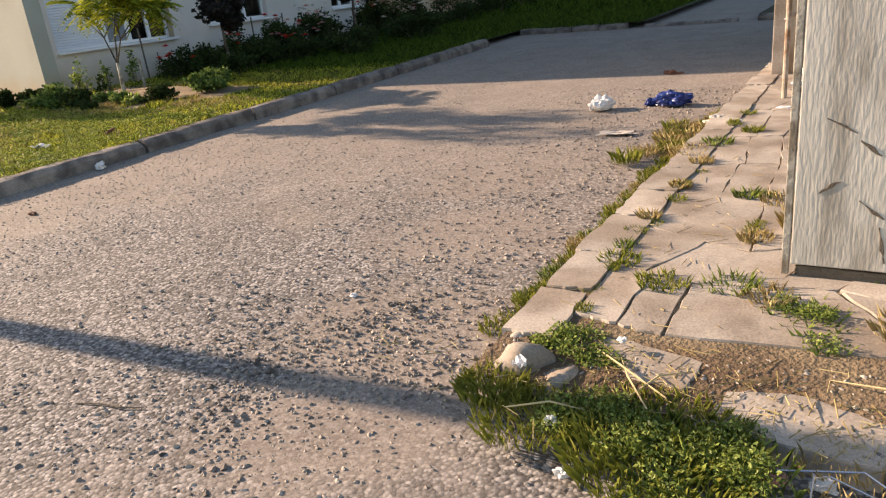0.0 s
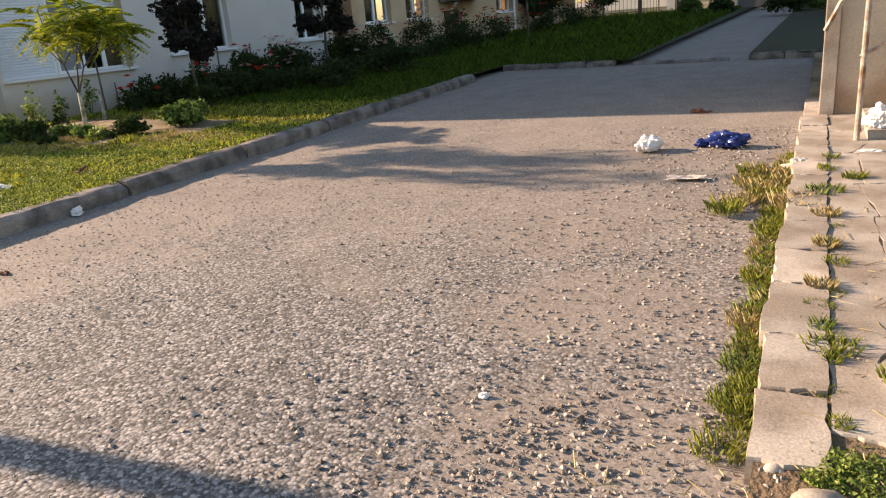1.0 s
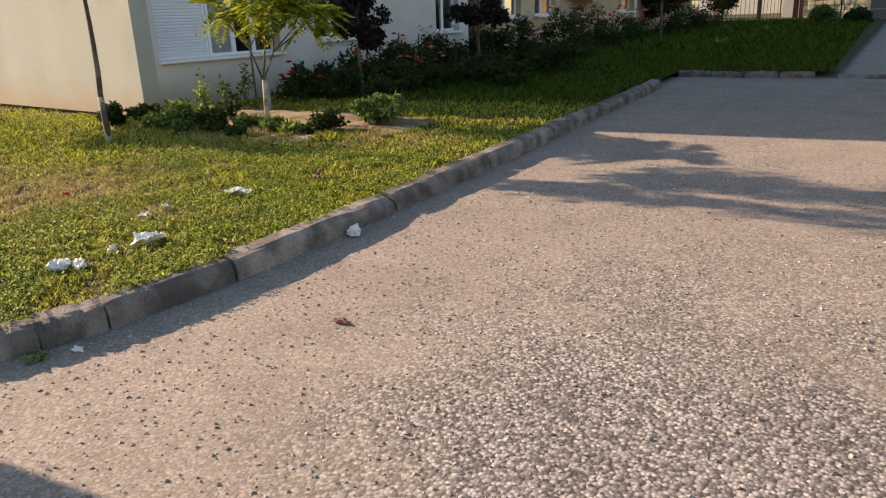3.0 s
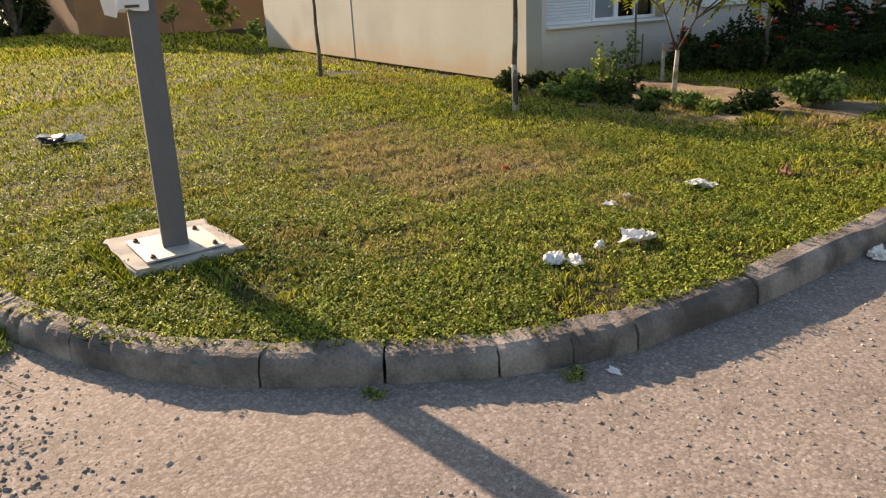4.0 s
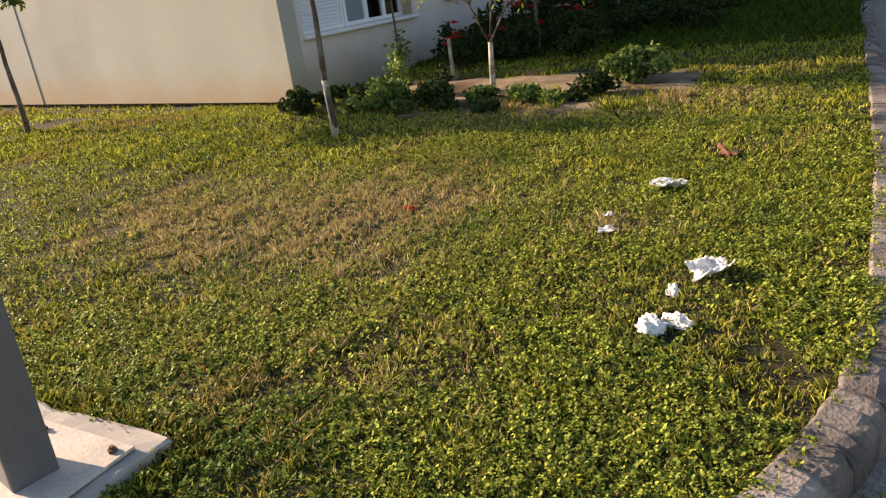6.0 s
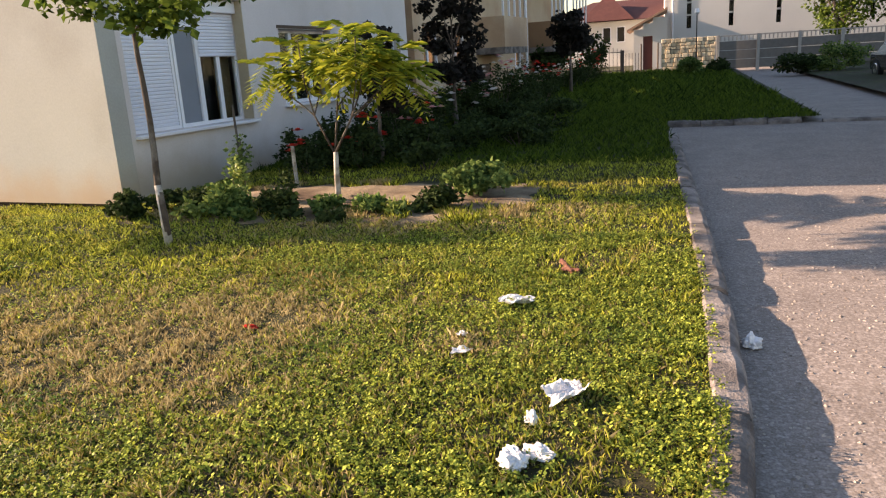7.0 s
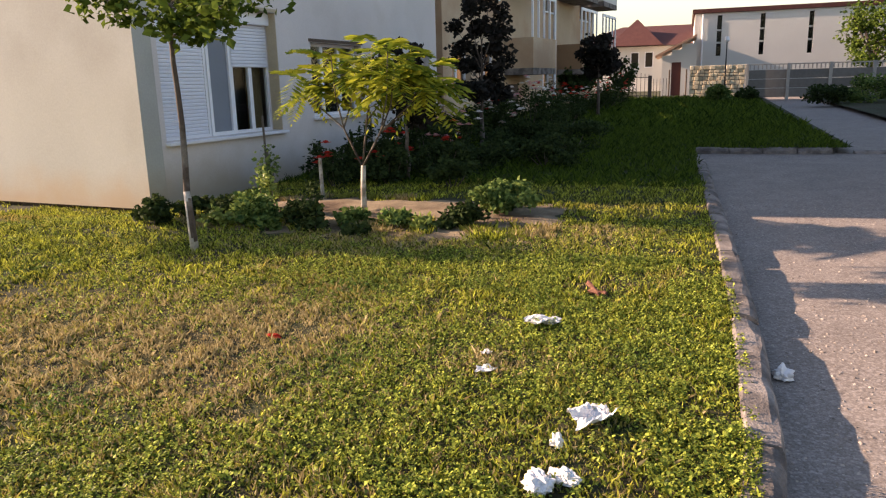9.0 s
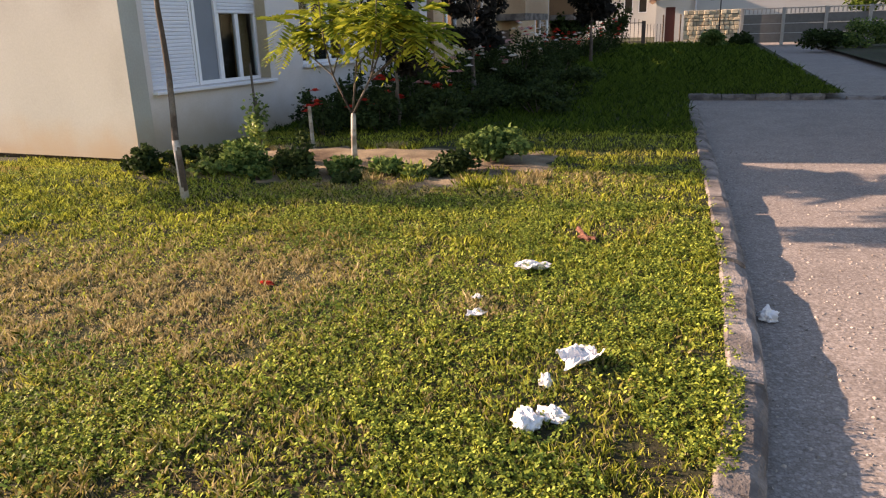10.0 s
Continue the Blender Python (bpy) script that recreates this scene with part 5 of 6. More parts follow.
# ---- parked car in the shade ----
car = empty("parked_car", (8.3, 25.5, -0.17 + rise(25.5)), 4)
tagged(car, "dark grey car parked in the shade", "car")
bm = boxed(-0.85, 0.85, -2.0, 2.0, 0.28, 0.85, 0.09)
part("body", bm, CARPAINT, car)
bm = bmesh.new()
p = [bm.verts.new(q) for q in ((-0.8, -0.95, 0.84), (0.8, -0.95, 0.84), (0.8, 1.6, 0.84), (-0.8, 1.6, 0.84), (-0.6, -0.2, 1.42), (0.6, -0.2, 1.42), (0.6, 1.0, 1.42), (-0.6, 1.0, 1.42))]
for q in ((4, 5, 6, 7), (0, 1, 5, 4), (1, 2, 6, 5), (2, 3, 7, 6), (3, 0, 4, 7)):
    bm.faces.new([p[i] for i in q])
bmesh.ops.bevel(bm, geom=bm.edges[:], offset=0.05, segments=2, affect='EDGES')
part("cabin", bm, CARPAINT, car)
bm = bmesh.new()
p = [bm.verts.new(q) for q in ((-0.7, -0.9, 0.9), (0.7, -0.9, 0.9), (0.56, -0.27, 1.37), (-0.56, -0.27, 1.37))]
bm.faces.new(p)
bmesh.ops.solidify(bm, geom=bm.faces[:], thickness=0.02)
part("windscreen", bm, CARGLASS, car)
for s in (-1, 1):
    bm = boxed(0.5 * s - 0.2, 0.5 * s + 0.2, -2.03, -1.96, 0.58, 0.74, 0.03)
    part("headlight", bm, PVC, car)
    for y in (-1.3, 1.3):
        w = part("wheel", tubed([(0.72 * s, y, 0.31), (0.88 * s, y, 0.31)], [0.31, 0.31], 20), RUBBER, car)
        part("rim", tubed([(0.885 * s, y, 0.31), (0.9 * s, y, 0.31)], [0.2, 0.17], 16), CHROME, w)
part("number_plate", boxed(-0.26, 0.26, -2.05, -2.02, 0.42, 0.53, 0.005), PVC, car)
part("plate_marks", boxed(-0.2, 0.2, -2.056, -2.0505, 0.455, 0.495), RUST, car)
part("bumper", boxed(-0.86, 0.86, -2.04, -1.9, 0.26, 0.41, 0.04), DARKPLASTIC, car)

# ---- ochre block across the lawn, and tall trees ----
ob_ = empty("ochre_block", (-34, 5.9, 0.1))
tagged(ob_, "ochre plastered apartment block beyond the lawn", "building")
holes = []
for k in range(2):
    for ya in (1.3, 4.6, 8.0, 11.4):
        holes.append((ya, ya + 1.5, 1.5 + 2.8 * k, 2.9 + 2.8 * k))
bm = bmesh.new()
wall_pieces(bm, 0, 16, -0.4, 5.75, holes, -0.35, 0)
part("wall", bm, OCHRE, ob_)
part("side_wall", boxed(-10, -0.352, 0, 0.3, -0.4, 5.75), OCHRE, ob_)
part("roof", boxed(-10.2, 0.3, -0.2, 16.2, 5.75, 5.95), KERB, ob_)
for h in holes:
    plain_window(ob_, *h, 2)
for k in range(1):
    bal = part("balcony", boxed(0.002, 1.0, 0.4, 3.4, 3.35 + 2.8 * k, 3.5 + 2.8 * k), KERB, ob_)
    bm = bmesh.new()
    box(bm, 0.93, 1.0, 0.4, 3.4, 3.502 + 2.8 * k, 4.5 + 2.8 * k)
    box(bm, 0.01, 0.928, 0.4, 0.47, 3.502 + 2.8 * k, 4.5 + 2.8 * k)
    box(bm, 0.01, 0.928, 3.33, 3.4, 3.502 + 2.8 * k, 4.5 + 2.8 * k)
    part("parapet", bm, BLUEWHITE, bal, "pale blue-white balcony front")


def big_tree(x, y, trunk_h, spread, high, count, material, label, leaf):
    t = empty("tree", (x, y, lawn_z(x, y) - 0.05))
    tagged(t, label, "tree")
    part("trunk", tubed([(0, 0, 0), (0.05, 0, trunk_h * 0.5), (0, 0.05, trunk_h + high * 0.5)], [0.2, 0.15, 0.06], 10), BARK, t)
    cent, spr = [], []
    for i in range(34):
        a, q = trng.uniform(0, 6.283), math.sqrt(trng.random())
        z = trunk_h + high * trng.random()
        r = spread * q * math.sqrt(max(0.1, 1 - ((z - trunk_h) / high * 2 - 0.9) ** 2 * 0.8))
        c = (r * math.cos(a), r * math.sin(a), z)
        cent.append(c)
        spr.append(spread * trng.uniform(0.2, 0.4))
        if i < 12:
            part("limb", tubed([(0, 0, trunk_h * 0.9), (c[0] * 0.5, c[1] * 0.5, (trunk_h + z) / 2), c], [0.07, 0.04, 0.015], 6), BARK, t)
    leaves("crown", cent, spr, count, leaf, material, t, nrng, wide=0.8)


for a in ((-50, 1.5, 0.2, 3.2, 9, 6000, DARKGREEN, "broad dark evergreen beyond the lawn", 0.35), (-38.5, 4.0, 0.2, 1.7, 8, 7000, DARKGREEN, "tall dark evergreen at the ochre block's corner", 0.25), (-64, 8.5, 0.4, 4.0, 12, 6500, DARKGREEN, "tall dark tree beyond the lawn", 0.5), (-66, 1.5, 0.4, 4.5, 12, 6500, DARKGREEN, "broad dark tree beyond the lawn", 0.5),
          (-62, -6, 0.5, 4.5, 11, 5000, DARKGREEN, "dense dark tree beyond the lawn", 0.5),
          (9.0, 40.0, 1.6, 1.6, 2.6, 3000, MAPLE, "leafy tree behind the slab fence", 0.16), (12.5, 39.5, 1.4, 1.8, 3.0, 3000, DARKGREEN, "dark leafy tree behind the slab fence", 0.18),
          (11.5, 30.0, 1.5, 1.5, 3.0, 2600, DARKGREEN, "dark tree over the parked car", 0.17)):
    big_tree(*a)

# ---- litter ----
def crumple(name, x, y, z, size, material, seed, label, category, folds=2.2, amp=0.45, turn=0.0):
    bm = bmesh.new()
    bmesh.ops.create_icosphere(bm, subdivisions=4, radius=1)
    off = Vector((seed * 7.3, seed * 1.9, seed))
    for v in bm.verts:
        p = v.co.copy()
        k = 0.74 + amp * noise.noise(p * 1.2 + off) + amp * abs(noise.noise(p * folds + off)) + 0.2 * abs(noise.noise(p * folds * 2.3 + off)) + 0.07 * abs(noise.noise(p * folds * 5 + off))
        k -= 0.3 * max(0.0, noise.noise(Vector((p.x * 2.2, p.y * 2.2, seed))))
        p *= k
        v.co = Vector((p.x * size[0], p.y * size[1], max(p.z, -0.3) * size[2]))
    ob = part(name, bm, material)
    ob.matrix_world = pose(x, y, z + 0.26 * size[2], 0, 0, turn)
    return tagged(ob, label, category)


def sheet(name, x, y, z, w, h, material, seed, label, category, turn=0.0, amp=0.02):
    """A thin creased sheet lying on the ground."""
    bm = bmesh.new()
    bmesh.ops.create_grid(bm, x_segments=16, y_segments=16, size=0.5)
    off = Vector((seed * 5.1, seed, 0))
    for v in bm.verts:
        n = noise.noise(v.co * 3 + off) + 0.6 * abs(noise.noise(v.co * 7 + off)) + 0.3 * abs(noise.noise(v.co * 15 + off))
        v.co = Vector((v.co.x * w * (1 + 0.5 * noise.noise(Vector((v.co.y * 3, seed, 0)))), v.co.y * h * (1 + 0.5 * noise.noise(Vector((v.co.x * 3, seed, 5)))), amp * (1 + 1.6 * n)))
    bmesh.ops.solidify(bm, geom=bm.faces[:], thickness=0.0015)
    ob = part(name, bm, material)
    ob.matrix_world = pose(x, y, z, 0, 0, turn)
    return tagged(ob, label, category)


G = lawn_z
crumple("paper_towel", 0.055, 1.78, G(0, 1.8) + 0.02, (0.058, 0.085, 0.042), PAPER, 1, "crumpled white paper towel on the grass", "litter", turn=20)
crumple("paper_towel", 0.14, 1.85, G(0, 1.8) + 0.02, (0.068, 0.04, 0.036), PAPER, 12, "crumpled white paper wad on the grass", "litter", turn=-20)
sheet("paper_towel", 0.185, 2.34, G(0, 2.4) + 0.02, 0.19, 0.16, PAPER, 3, "torn white paper towel on the grass", "litter", 40, 0.03)
crumple("paper_scrap", 0.075, 2.13, G(0, 2.1) + 0.01, (0.028, 0.04, 0.03), PAPER, 4, "small white paper scrap on the grass", "litter", turn=10, amp=0.6)
sheet("paper_towel", -0.258, 3.59, G(0, 3.7) + 0.015, 0.19, 0.13, PAPER, 5, "flattened white paper on the clover", "litter", 10, 0.026)
sheet("paper_scrap", -0.405, 2.77, G(-.3, 2.9) + 0.02, 0.1, 0.05, PAPER, 6, "small pale paper scrap on dry grass", "litter", 15, 0.012)
sheet("paper_scrap", -0.46, 3.0, G(-.3, 3.1) + 0.02, 0.05, 0.05, PAPER, 7, "tiny white paper scrap in the grass", "litter", 45, 0.015)
crumple("cloth_rag", -1.83, 3.03, G(-1.83, 3.03) + 0.01, (0.06, 0.03, 0.015), REDPETAL, 8, "small red rag in the dry grass", "litter")
crumple("bag_scrap", 1.085, 3.38, road_z(1.1, 3.42) + 0.01, (0.05, 0.06, 0.05), PAPER, 9, "crumpled white bag against the kerb", "litter", turn=30, amp=0.6)
st = part("wood_splinter", rough_block(-0.012, 0.012, -0.12, 0.12, 0, 0.03, 2, 0.006, trng), PINKWOOD)
st.matrix_world = pose(-0.04, 4.33, G(0, 4.4) + 0.03, 8, 10, 28)
tagged(st, "reddish-brown splintered piece of wood in the grass", "wood scrap")
st = part("wood_splinter", rough_block(-0.012, 0.012, -0.08, 0.08, 0, 0.025, 2, 0.006, trng), PINKWOOD)
st.matrix_world = pose(0.0, 4.27, G(0, 4.4) + 0.025, -6, 0, 60)
tagged(st, "small reddish wood chip in the grass", "wood scrap")
crumple("printed_wrapper", -6.02, 0.42, G(-6.0, 0.4) + 0.05, (0.11, 0.07, 0.06), PAPER, 14, "black and white crumpled wrapper on the lawn", "litter", turn=60)
crumple("printed_wrapper", -6.3, 0.16, G(-6.3, 0.2) + 0.05, (0.09, 0.05, 0.05), PAPER, 41, "crumpled white end of a printed wrapper", "litter", turn=70)
crumple("printed_wrapper", -6.18, 0.28, G(-6.2, 0.3) + 0.04, (0.17, 0.24, 0.06), DARKPLASTIC, 15, "black plastic wrapper on the lawn", "litter", turn=20)
crumple("plastic_bag", 5.2, 6.49, road_z(5.2, 6.5) + 0.02, (0.15, 0.11, 0.11), PAPER, 16, "crumpled white plastic bag on the gravel", "litter", turn=50)
crumple("plastic_bag", 5.87, 6.7, road_z(5.9, 6.7) + 0.02, (0.2, 0.12, 0.11), BLUEPLASTIC, 17, "crumpled dark blue plastic bag on the gravel", "litter", turn=15, folds=3)
crumple("plastic_bag", 5.63, 6.74, road_z(5.6, 6.7) + 0.01, (0.1, 0.06, 0.05), BLUEPLASTIC, 18, "torn end of a dark blue plastic bag", "litter", turn=60, folds=3)
sheet("cardboard", 5.7, 5.42, road_z(5.7, 5.4) + 0.012, 0.3, 0.13, CARD, 19, "flat pale cardboard piece on the gravel", "litter", 10, 0.01)
crumple("cloth_rag", 6.5, 5.75, -0.06, (0.12, 0.09, 0.05), CARD, 20, "pale dirty rag by the edging stones", "litter", amp=0.6)
crumple("paper_scrap", 6.66, 5.68, -0.05, (0.07, 0.05, 0.03), PAPER, 21, "white scrap on the pavement", "litter")
crumple("plastic_bag", 7.08, 6.85, 0.09, (0.12, 0.16, 0.12), PAPER, 22, "white plastic bag on the lowest step", "litter", amp=0.6)
crumple("paper_carton", 7.0, 6.15, -0.04, (0.12, 0.05, 0.04), PAPER, 23, "white crushed carton on the pavement", "litter")
crumple("paper_carton", 7.22, 6.22, -0.04, (0.1, 0.06, 0.05), REDWHITE, 24, "red crushed carton on the pavement", "litter")
sheet("paper_scrap", 6.7, 1.31, -0.03, 0.05, 0.07, PAPER, 25, "white paper scrap on the stone", "litter", 30, 0.012)
crumple("paper_scrap", 6.91, 1.1, -0.09, (0.03, 0.025, 0.02), PAPER, 26, "white scrap in the weeds", "litter")
crumple("paper_scrap", 7.02, 0.92, -0.14, (0.025, 0.02, 0.018), PAPER, 27, "white scrap on the sand", "litter")
crumple("paper_scrap", 5.48, 1.86, road_z(5.5, 1.9), (0.022, 0.018, 0.014), PAPER, 28, "white chip on the asphalt", "litter")
crumple("paper_scrap", 6.98, 1.64, -0.04, (0.02, 0.02, 0.012), PAPER, 29, "white blossom scrap in the weeds", "litter")
crumple("dry_leaves", 1.95, 2.12, road_z(1.95, 2.12), (0.05, 0.03, 0.02), DRYLEAF, 30, "curled brown leaf on the asphalt", "litter", amp=0.7)
crumple("dry_leaves", 2.55, 0.35, road_z(2.5, 0.3), (0.02, 0.015, 0.01), DRYLEAF, 31, "dark leaf on the asphalt", "litter", amp=0.7)
crumple("dry_leaves", 5.34, 8.68, road_z(5.3, 8.7), (0.12, 0.05, 0.03), DRYLEAF, 32, "dark wet leaf heap on the asphalt", "litter", amp=0.7)
crumple("dry_leaves", 0.95, 1.27, road_z(0.95, 1.27), (0.035, 0.02, 0.012), PAPER, 33, "pale litter in the gutter", "litter", amp=0.7)
# bent wire rack with litter
rack = empty("wire_rack", (7.72, 1.06, -0.12))
tagged(rack, "bent chrome wire rack lying in litter", "rack")
part("outer_wire", tubed([(-0.16, 0.06, 0.02), (0.1, 0.1, 0.06), (0.16, 0.06, 0.05), (0.3, -0.1, 0.03)], [0.004] * 4, 6), CHROME, rack)
part("inner_wire", tubed([(-0.02, -0.14, 0.02), (-0.02, 0.04, 0.05), (0.02, 0.06, 0.05), (0.3, -0.04, 0.03)], [0.003] * 4, 6), CHROME, rack)
part("cross_wire", tubed([(-0.16, 0.06, 0.02), (-0.1, -0.1, 0.02), (0.3, -0.14, 0.02)], [0.003] * 3, 6), CHROME, rack)
crumple("paper_scrap", 7.58, 1.14, -0.14, (0.05, 0.04, 0.03), PINKPETAL, 35, "pale pink scrap under the wire rack", "litter")
crumple("paper_scrap", 7.72, 1.16, -0.14, (0.04, 0.03, 0.03), PAPER, 36, "white scrap under the wire rack", "litter")


# ---- loose gravel and grass ----
def scatter_stones(n, xf, yf, size, name, label, material, lift=0.0):
    """Many small angular chips lying on the asphalt."""
    base = np.array([(1, 0, 0), (-0.6, 0.8, 0), (-0.5, -0.9, 0), (0.1, 0.1, 0.75), (0.4, -0.6, 0.5), (-0.1, 0.7, 0.45)])
    tri = np.array([(0, 1, 5), (0, 5, 3), (0, 3, 4), (0, 4, 2), (1, 2, 3), (1, 3, 5), (2, 4, 3)])
    X, Y = xf(n), yf(n)
    Z = np.array([road_z(a, b) + lift for a, b in zip(X, Y)])
    s = size * (0.35 + nrng.random(n) ** 3 * 1.6)
    a = nrng.random(n) * 6.283
    ca, sa = np.cos(a), np.sin(a)
    jit = 1 + 0.5 * (nrng.random((n, 6, 3)) - 0.5)
    b = base[None] * jit * s[:, None, None]
    v = np.stack([b[..., 0] * ca[:, None] - b[..., 1] * sa[:, None] + X[:, None], b[..., 0] * sa[:, None] + b[..., 1] * ca[:, None] + Y[:, None], b[..., 2] + Z[:, None] - 0.001], -1)
    f = (np.arange(n)[:, None, None] * 6 + tri[None]).reshape(-1, 3)
    tagged(raw(name, v.reshape(-1, 3).tolist(), f.tolist(), material), label, "gravel", kind="stuff")


scatter_stones(9000, lambda n: 6.45 - np.abs(nrng.normal(size=n)) * 1.2, lambda n: 0.2 + nrng.random(n) * 7.5, 0.008, "gravel", "loose stone chips along the broken road edge", GRAVEL)
scatter_stones(12000, lambda n: 0.9 + nrng.random(n) * 5.5, lambda n: -1.4 + nrng.random(n) * 6, 0.0055, "gravel", "loose stone chips on the asphalt", GRAVEL)
scatter_stones(9000, lambda n: 1.0 + nrng.random(n) * 2.6, lambda n: -0.2 + nrng.random(n) * 9, 0.007, "gravel", "loose stone chips along the kerb", GRAVEL)
scatter_stones(3500, lambda n: 5.9 + nrng.normal(size=n) * 0.5, lambda n: 1.2 + nrng.normal(size=n) * 0.5, 0.008, "gravel", "coarse chips in the broken asphalt", GRAVEL)


EDGE = [(6.15, 0.15), (6.0, 0.42), (5.68, 0.78), (5.6, 0.95), (5.52, 1.2), (5.66, 1.62), (5.9, 1.85)]


def along_edge(n):
    k = nrng.random(n) * (len(EDGE) - 1)
    P = np.array(EDGE)
    j = k.astype(int)
    return (P[j] * (1 - (k - j))[:, None] + P[j + 1] * (k - j)[:, None]) + nrng.normal(size=(n, 2)) * 0.1


for count, size, label in ((520, 0.010, "dark crumbled asphalt lumps along the broken edge"), (50, 0.016, "coarse asphalt lumps at the broken edge")):
    at = along_edge(count)
    scatter_stones(count, lambda n: at[:, 0], lambda n: at[:, 1], size, "gravel", label, RUBBLE)
scatter_stones(1200, lambda n: -0.6 + nrng.normal(size=n) * 0.7, lambda n: -1.6 + nrng.normal(size=n) * 0.3, 0.01, "gravel", "coarse chips in front of the curved kerb", GRAVEL)


def scatter_straw(n, cx, cy, rx, ry, z):
    """Short dry stalks and crumbs lying over soil and slabs."""
    X, Y = cx + nrng.normal(size=n) * rx, cy + nrng.normal(size=n) * ry
    a = nrng.random(n) * 3.14
    l = 0.012 + 0.05 * nrng.random(n) ** 3
    w = 0.0012 + 0.0012 * nrng.random(n)
    D = np.stack([np.cos(a) * l, np.sin(a) * l, nrng.normal(size=n) * 0.1 * l], 1)
    S = np.stack([-np.sin(a) * w, np.cos(a) * w, 0 * w], 1)
    P = np.stack([X, Y, z + 0.0145 * np.clip(Y - 1.0, 0, 42) + 0.004 + 0.008 * nrng.random(n)], 1)
    H = np.array([[0, 0, 0.0025]])
    v = np.stack([P - D - S, P - D + S, P + D + S, P + D - S, P - D + H, P + D + H], 1).reshape(-1, 3)
    k = np.arange(n)[:, None] * 6
    f = np.concatenate([k + np.array([[0, 3, 5, 4]]), k + np.array([[1, 4, 5, 2]])]).tolist()
    tagged(raw("straw_bits", v.tolist(), f, DRYGRASS), "scattered dry stalks on the broken pavement", "straw", kind="stuff")


scatter_straw(420, 7.3, 1.42, 0.5, 0.16, -0.088)
scatter_straw(90, 7.0, 3.0, 0.3, 1.2, -0.085)
scatter_stones(1600, lambda n: 6.5 + nrng.random(n) * 2.0, lambda n: 1.25 + nrng.random(n) * 0.5, 0.008, "gravel", "crumbs of broken concrete on the soil", GRAVEL, lift=0.077)
twig = part("twig", tubed([(-0.17, 0.0, 0.004), (-0.03, 0.012, 0.008), (0.07, 0.0, 0.01), (0.17, 0.02, 0.006)], [0.003, 0.004, 0.004, 0.002], 6), STAKE)
twig.matrix_world = pose(5.15, 0.62, road_z(5.15, 0.62), 0, 0, 12)
tagged(twig, "thin dry twig lying on the asphalt", "twig")


scatter_stones(5000, lambda n: 0.0 + nrng.normal(size=n) * 0.9, lambda n: -1.3 + nrng.normal(size=n) * 0.35, 0.0085, "gravel", "stone chips on the sandy ground before the bend", GRAVEL)
scatter_straw(420, -1.1, -1.2, 0.45, 0.14, -0.168)


def blades(n, xf, yf, high, wide, name, material, label, keep):
    X, Y = xf(n), yf(n)
    E = np.interp(Y, curve_y, curve_x) - 0.13
    E = np.where(Y > 14.35, 3.42, E)
    ok = (X < E) & keep(X, Y)
    X, Y = X[ok], Y[ok]
    n = len(X)
    Z = np.array([lawn_z(a, b) for a, b in zip(X, Y)])
    a = nrng.random(n) * 6.283
    clump = np.sin(X * 31 + 3 * np.sin(Y * 17)) * np.sin(Y * 27 + 2 * np.sin(X * 13)) + 0.7 * np.sin(X * 9.1 + Y * 5.3) * np.sin(Y * 7.7 - X * 3.1)
    h = high * (0.45 + 0.8 * nrng.random(n)) * np.clip(1 + 0.85 * clump, 0.25, 2.2)
    l = h * (0.3 + 0.8 * nrng.random(n))
    b = nrng.random(n) * 6.283
    w = wide * (0.6 + 0.8 * nrng.random(n))
    P = np.stack([X, Y, Z - 0.003], 1)
    S = np.stack([np.cos(a) * w, np.sin(a) * w, 0 * w], 1)
    T = np.stack([np.cos(b) * l, np.sin(b) * l, h], 1)
    M = np.stack([np.cos(b) * l * 0.3, np.sin(b) * l * 0.3, h * 0.6], 1)
    v = np.stack([P - S, P + S, P + M + S * 0.7, P + T, P + M - S * 0.7], 1).reshape(-1, 3)
    me = bpy.data.meshes.new(name)
    me.from_pydata(v.tolist(), [], np.arange(5 * n).reshape(n, 5).tolist())
    me.materials.append(material)
    tagged(new(name, me), label, "grass", kind="stuff")


def clover(n, xf, yf, size, label, keep):
    X, Y = xf(n), yf(n)
    E = np.interp(Y, curve_y, curve_x) - 0.12
    ok = (X < E) & keep(X, Y)
    X, Y = X[ok], Y[ok]
    n = len(X)
    Z = np.array([lawn_z(a, b) for a, b in zip(X, Y)]) + 0.004 + 0.034 * nrng.random(n) ** 0.6 * np.clip(0.9 + 1.1 * np.sin(X * 47 + 2 * np.sin(Y * 21)) * np.sin(Y * 41 + 3 * np.sin(X * 17)), 0.05, 2)
    a0 = nrng.random(n) * 6.283
    s = size * (0.6 + 0.7 * nrng.random(n))
    P = np.stack([X, Y, Z], 1)
    vv = []
    for k in range(3):
        a = a0 + 2.094 * k
        d = np.stack([np.cos(a), np.sin(a), nrng.normal(size=n) * 0.6], 1) * s[:, None]
        e = np.stack([-np.sin(a), np.cos(a), nrng.normal(size=n) * 0.4], 1) * s[:, None] * 0.5
        vv.append(np.stack([P, P + d * 0.7 + e, P + d, P + d * 0.7 - e], 1))
    v = np.concatenate([q.reshape(-1, 3) for q in vv])
    me = bpy.data.meshes.new("clover")
    me.from_pydata(v.tolist(), [], np.arange(len(v)).reshape(-1, 4).tolist())
    me.materials.append(CLOVER)
    tagged(new("clover", me), label, "clover", kind="stuff")


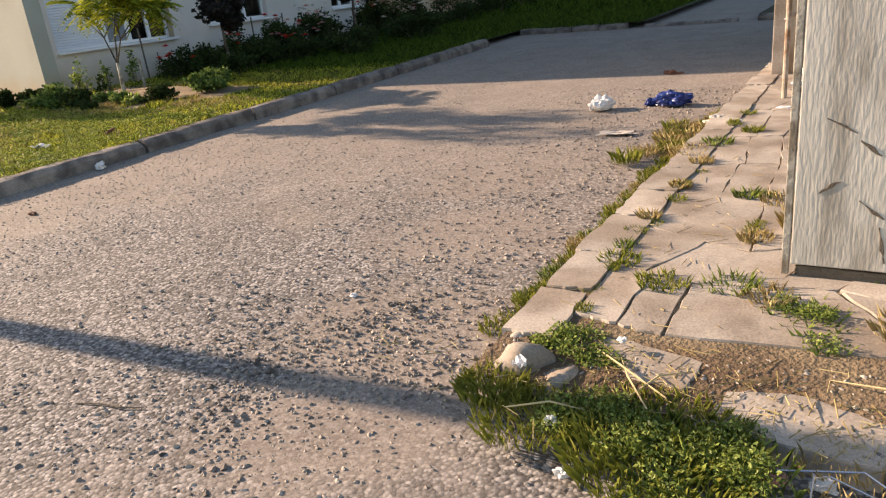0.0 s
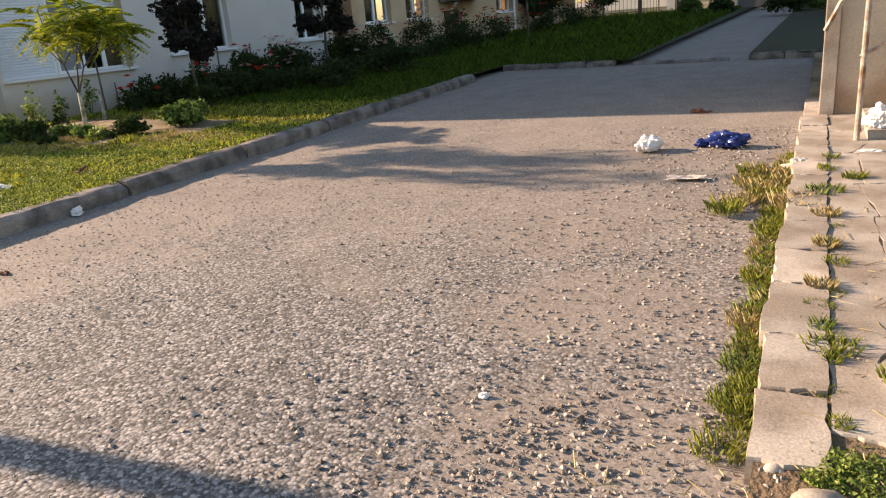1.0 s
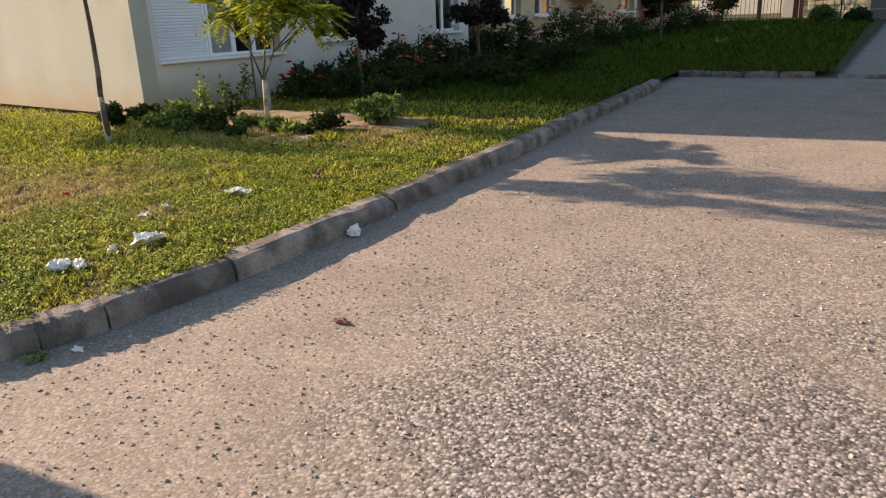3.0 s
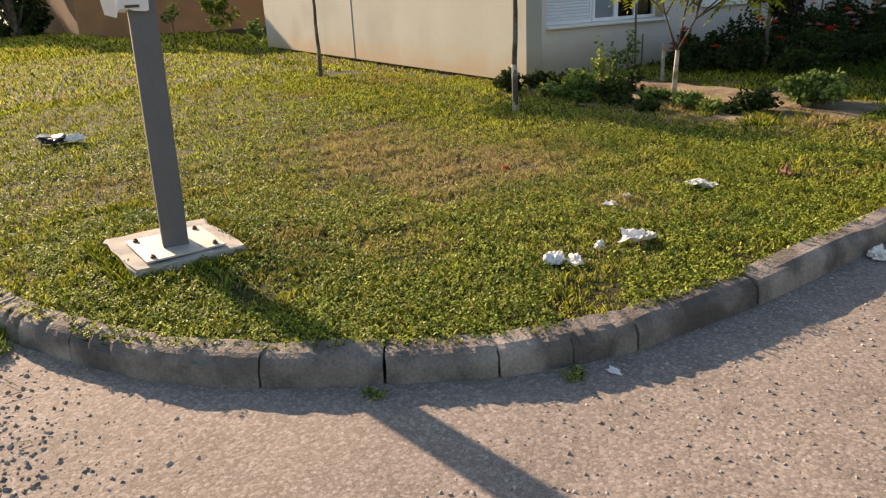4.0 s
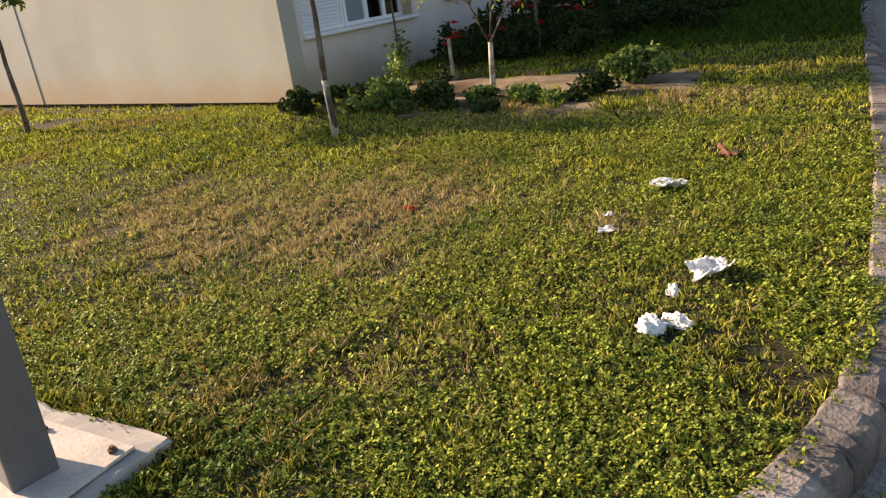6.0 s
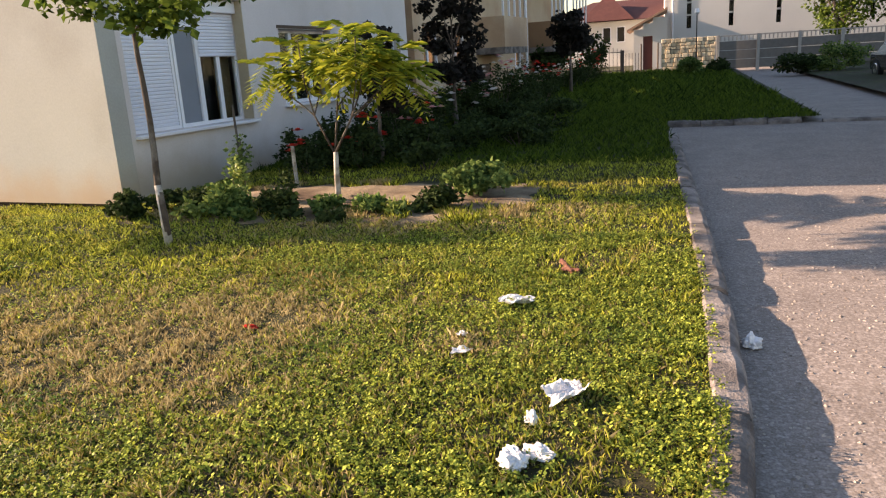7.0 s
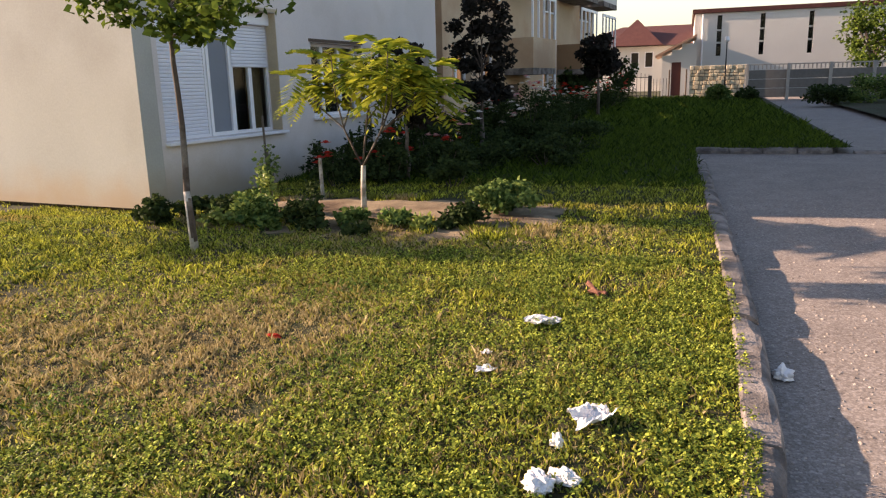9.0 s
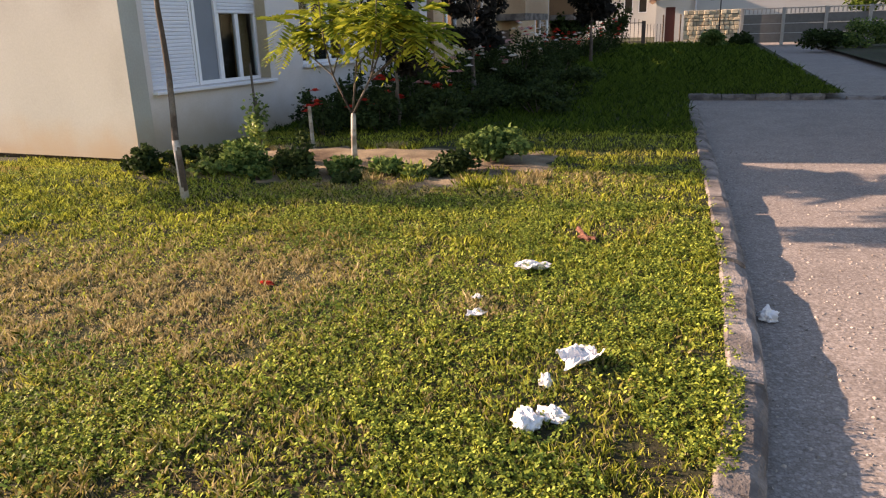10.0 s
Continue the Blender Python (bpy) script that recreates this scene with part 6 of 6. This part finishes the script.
def bed(X, Y):
    """True outside the bare soil of the bed."""
    wob = 0.25 * np.sin(X * 5.1) * np.sin(Y * 3.7 + X)
    return ~((X > -4.6) & (X < -0.7) & (Y > 5.95 + 1.7 * wob) & (Y < 7.9 + wob)) & ~((X > -2.02) & (X < -1.29) & (Y > -0.16) & (Y < 0.46))


def dense(X, Y):
    """Thinner on the dry patches."""
    d = np.exp(-((X + 2.1) ** 2 / 1.6 + (Y - 3.2) ** 2 / 0.8)) + 0.8 * np.exp(-((X + 2.4) ** 2 / 1.2 + (Y - 2.2) ** 2 / 0.4)) + 0.8 * np.exp(-((X + 0.4) ** 2 / 0.15 + (Y - 2.95) ** 2 / 0.06))
    return bed(X, Y) & (nrng.random(len(X)) > 0.88 * np.minimum(d, 1))


U = nrng.random
blades(105000, lambda n: 1.0 - 4.2 * U(n), lambda n: -1.0 + 5.4 * U(n), 0.027, 0.0045, "grass", GRASS, "short mown lawn grass with dry patches", dense)
blades(34000, lambda n: 1.0 - 5.2 * U(n), lambda n: -1.0 + 6.4 * U(n), 0.028, 0.0026, "grass", DRYGRASS, "dry straw among the lawn grass", bed)
blades(100000, lambda n: 1.0 - 9.5 * U(n), lambda n: 3.6 + 6 * U(n), 0.034, 0.006, "grass", GRASS, "short lawn grass before the block", dense)
blades(60000, lambda n: -3.0 - 7 * U(n), lambda n: -1.0 + 6 * U(n), 0.03, 0.0055, "grass", GRASS, "lawn grass beside the gable", dense)
blades(45000, lambda n: -9 - 16 * U(n), lambda n: -1.0 + 10 * U(n), 0.045, 0.012, "grass", GRASS, "lawn grass farther off", bed)
blades(30000, lambda n: -20 - 16 * U(n), lambda n: -1.0 + 12 * U(n), 0.09, 0.025, "grass", GRASS, "lawn grass at the far side", bed)
# Darkened blades fill the part of the lawn that the block shades.
blades(90000, lambda n: 3.5 - 9 * U(n), lambda n: 9.2 + 10 * U(n), 0.065, 0.009, "grass", LUSHSHADE, "lush lawn grass darkened for the block's shade", bed)
clover(125000, lambda n: 1.0 - 3.8 * U(n) ** 1.15, lambda n: -0.6 + 6.0 * U(n), 0.0115, "clover leaves among the grass near the kerb",
       lambda X, Y: dense(X, Y) & (np.sin(X * 3.1 + 1) * np.sin(Y * 2.3 + X) + 0.9 * np.sin(Y * 5.3) * np.cos(X * 4.1) > -0.45))
clover(60000, lambda n: 0.9 - 7.5 * U(n), lambda n: -0.9 + 8 * U(n), 0.014, "clover leaves scattered in the lawn",
       lambda X, Y: dense(X, Y) & (np.sin(X * 2.3) * np.sin(Y * 2.9 + 1) + 0.6 * np.sin(X * 7.3 + Y) > -0.35))


def dry_spots(X, Y):
    """The worn straw-coloured patches of the lawn."""
    d = (np.exp(-((X + 2.1) ** 2 / 1.1 + (Y - 3.3) ** 2 / 0.45)) + np.exp(-((X + 2.5) ** 2 / 0.9 + (Y - 2.3) ** 2 / 0.25)) + 0.9 * np.exp(-((X + 0.35) ** 2 / 0.12 + (Y - 2.95) ** 2 / 0.04))
         + 1.0 * np.exp(-((X + 1.9) ** 2 / 1.5 + (Y - 5.6) ** 2 / 0.2)) + 0.7 * np.exp(-((X + 0.3) ** 2 / 0.3 + (Y - 6.6) ** 2 / 0.3)) + 0.5 * np.exp(-((X + 0.9) ** 2 / 0.3 + (Y - 1.1) ** 2 / 0.2)) + 0.8 * np.exp(-((X + 3.6) ** 2 / 0.6 + (Y - 2.7) ** 2 / 0.3)) + 0.35 * np.exp(-((X + 1.3) ** 2 / 0.8 + (Y - 1.9) ** 2 / 0.5)))
    return bed(X, Y) & (nrng.random(len(X)) < d)


blades(150000, lambda n: 0.6 - 4.8 * U(n), lambda n: 0.6 + 6.0 * U(n), 0.03, 0.0045, "grass", DRYGRASS, "trampled dry straw patches in the lawn", dry_spots)
blades(45000, lambda n: 3.5 - 9.5 * U(n), lambda n: 18.5 + 19 * U(n), 0.11, 0.024, "grass", LUSHSHADE, "long lush lawn grass darkened for shade towards the iron fence", lambda X, Y: Y > 0)

# ---- the right-hand side of the yard is set against the lawn as one piece ----
SIDE = Matrix.Translation((0.262, -0.23, 0))
for ob in list(scene.collection.all_objects):
    if ob.parent or ob.type not in ('MESH', 'EMPTY'):
        continue
    p = ob.matrix_world.translation
    if ob.type == 'MESH' and p.length < 0.001:
        p = sum((v.co for v in ob.data.vertices), Vector()) / len(ob.data.vertices)
    if ob.name == "pavement" or (4.9 < p.x < 12 and -0.5 < p.y < 14 and ob.name not in ("road", "ground", "verge")):
        ob.matrix_world = SIDE @ ob.matrix_world
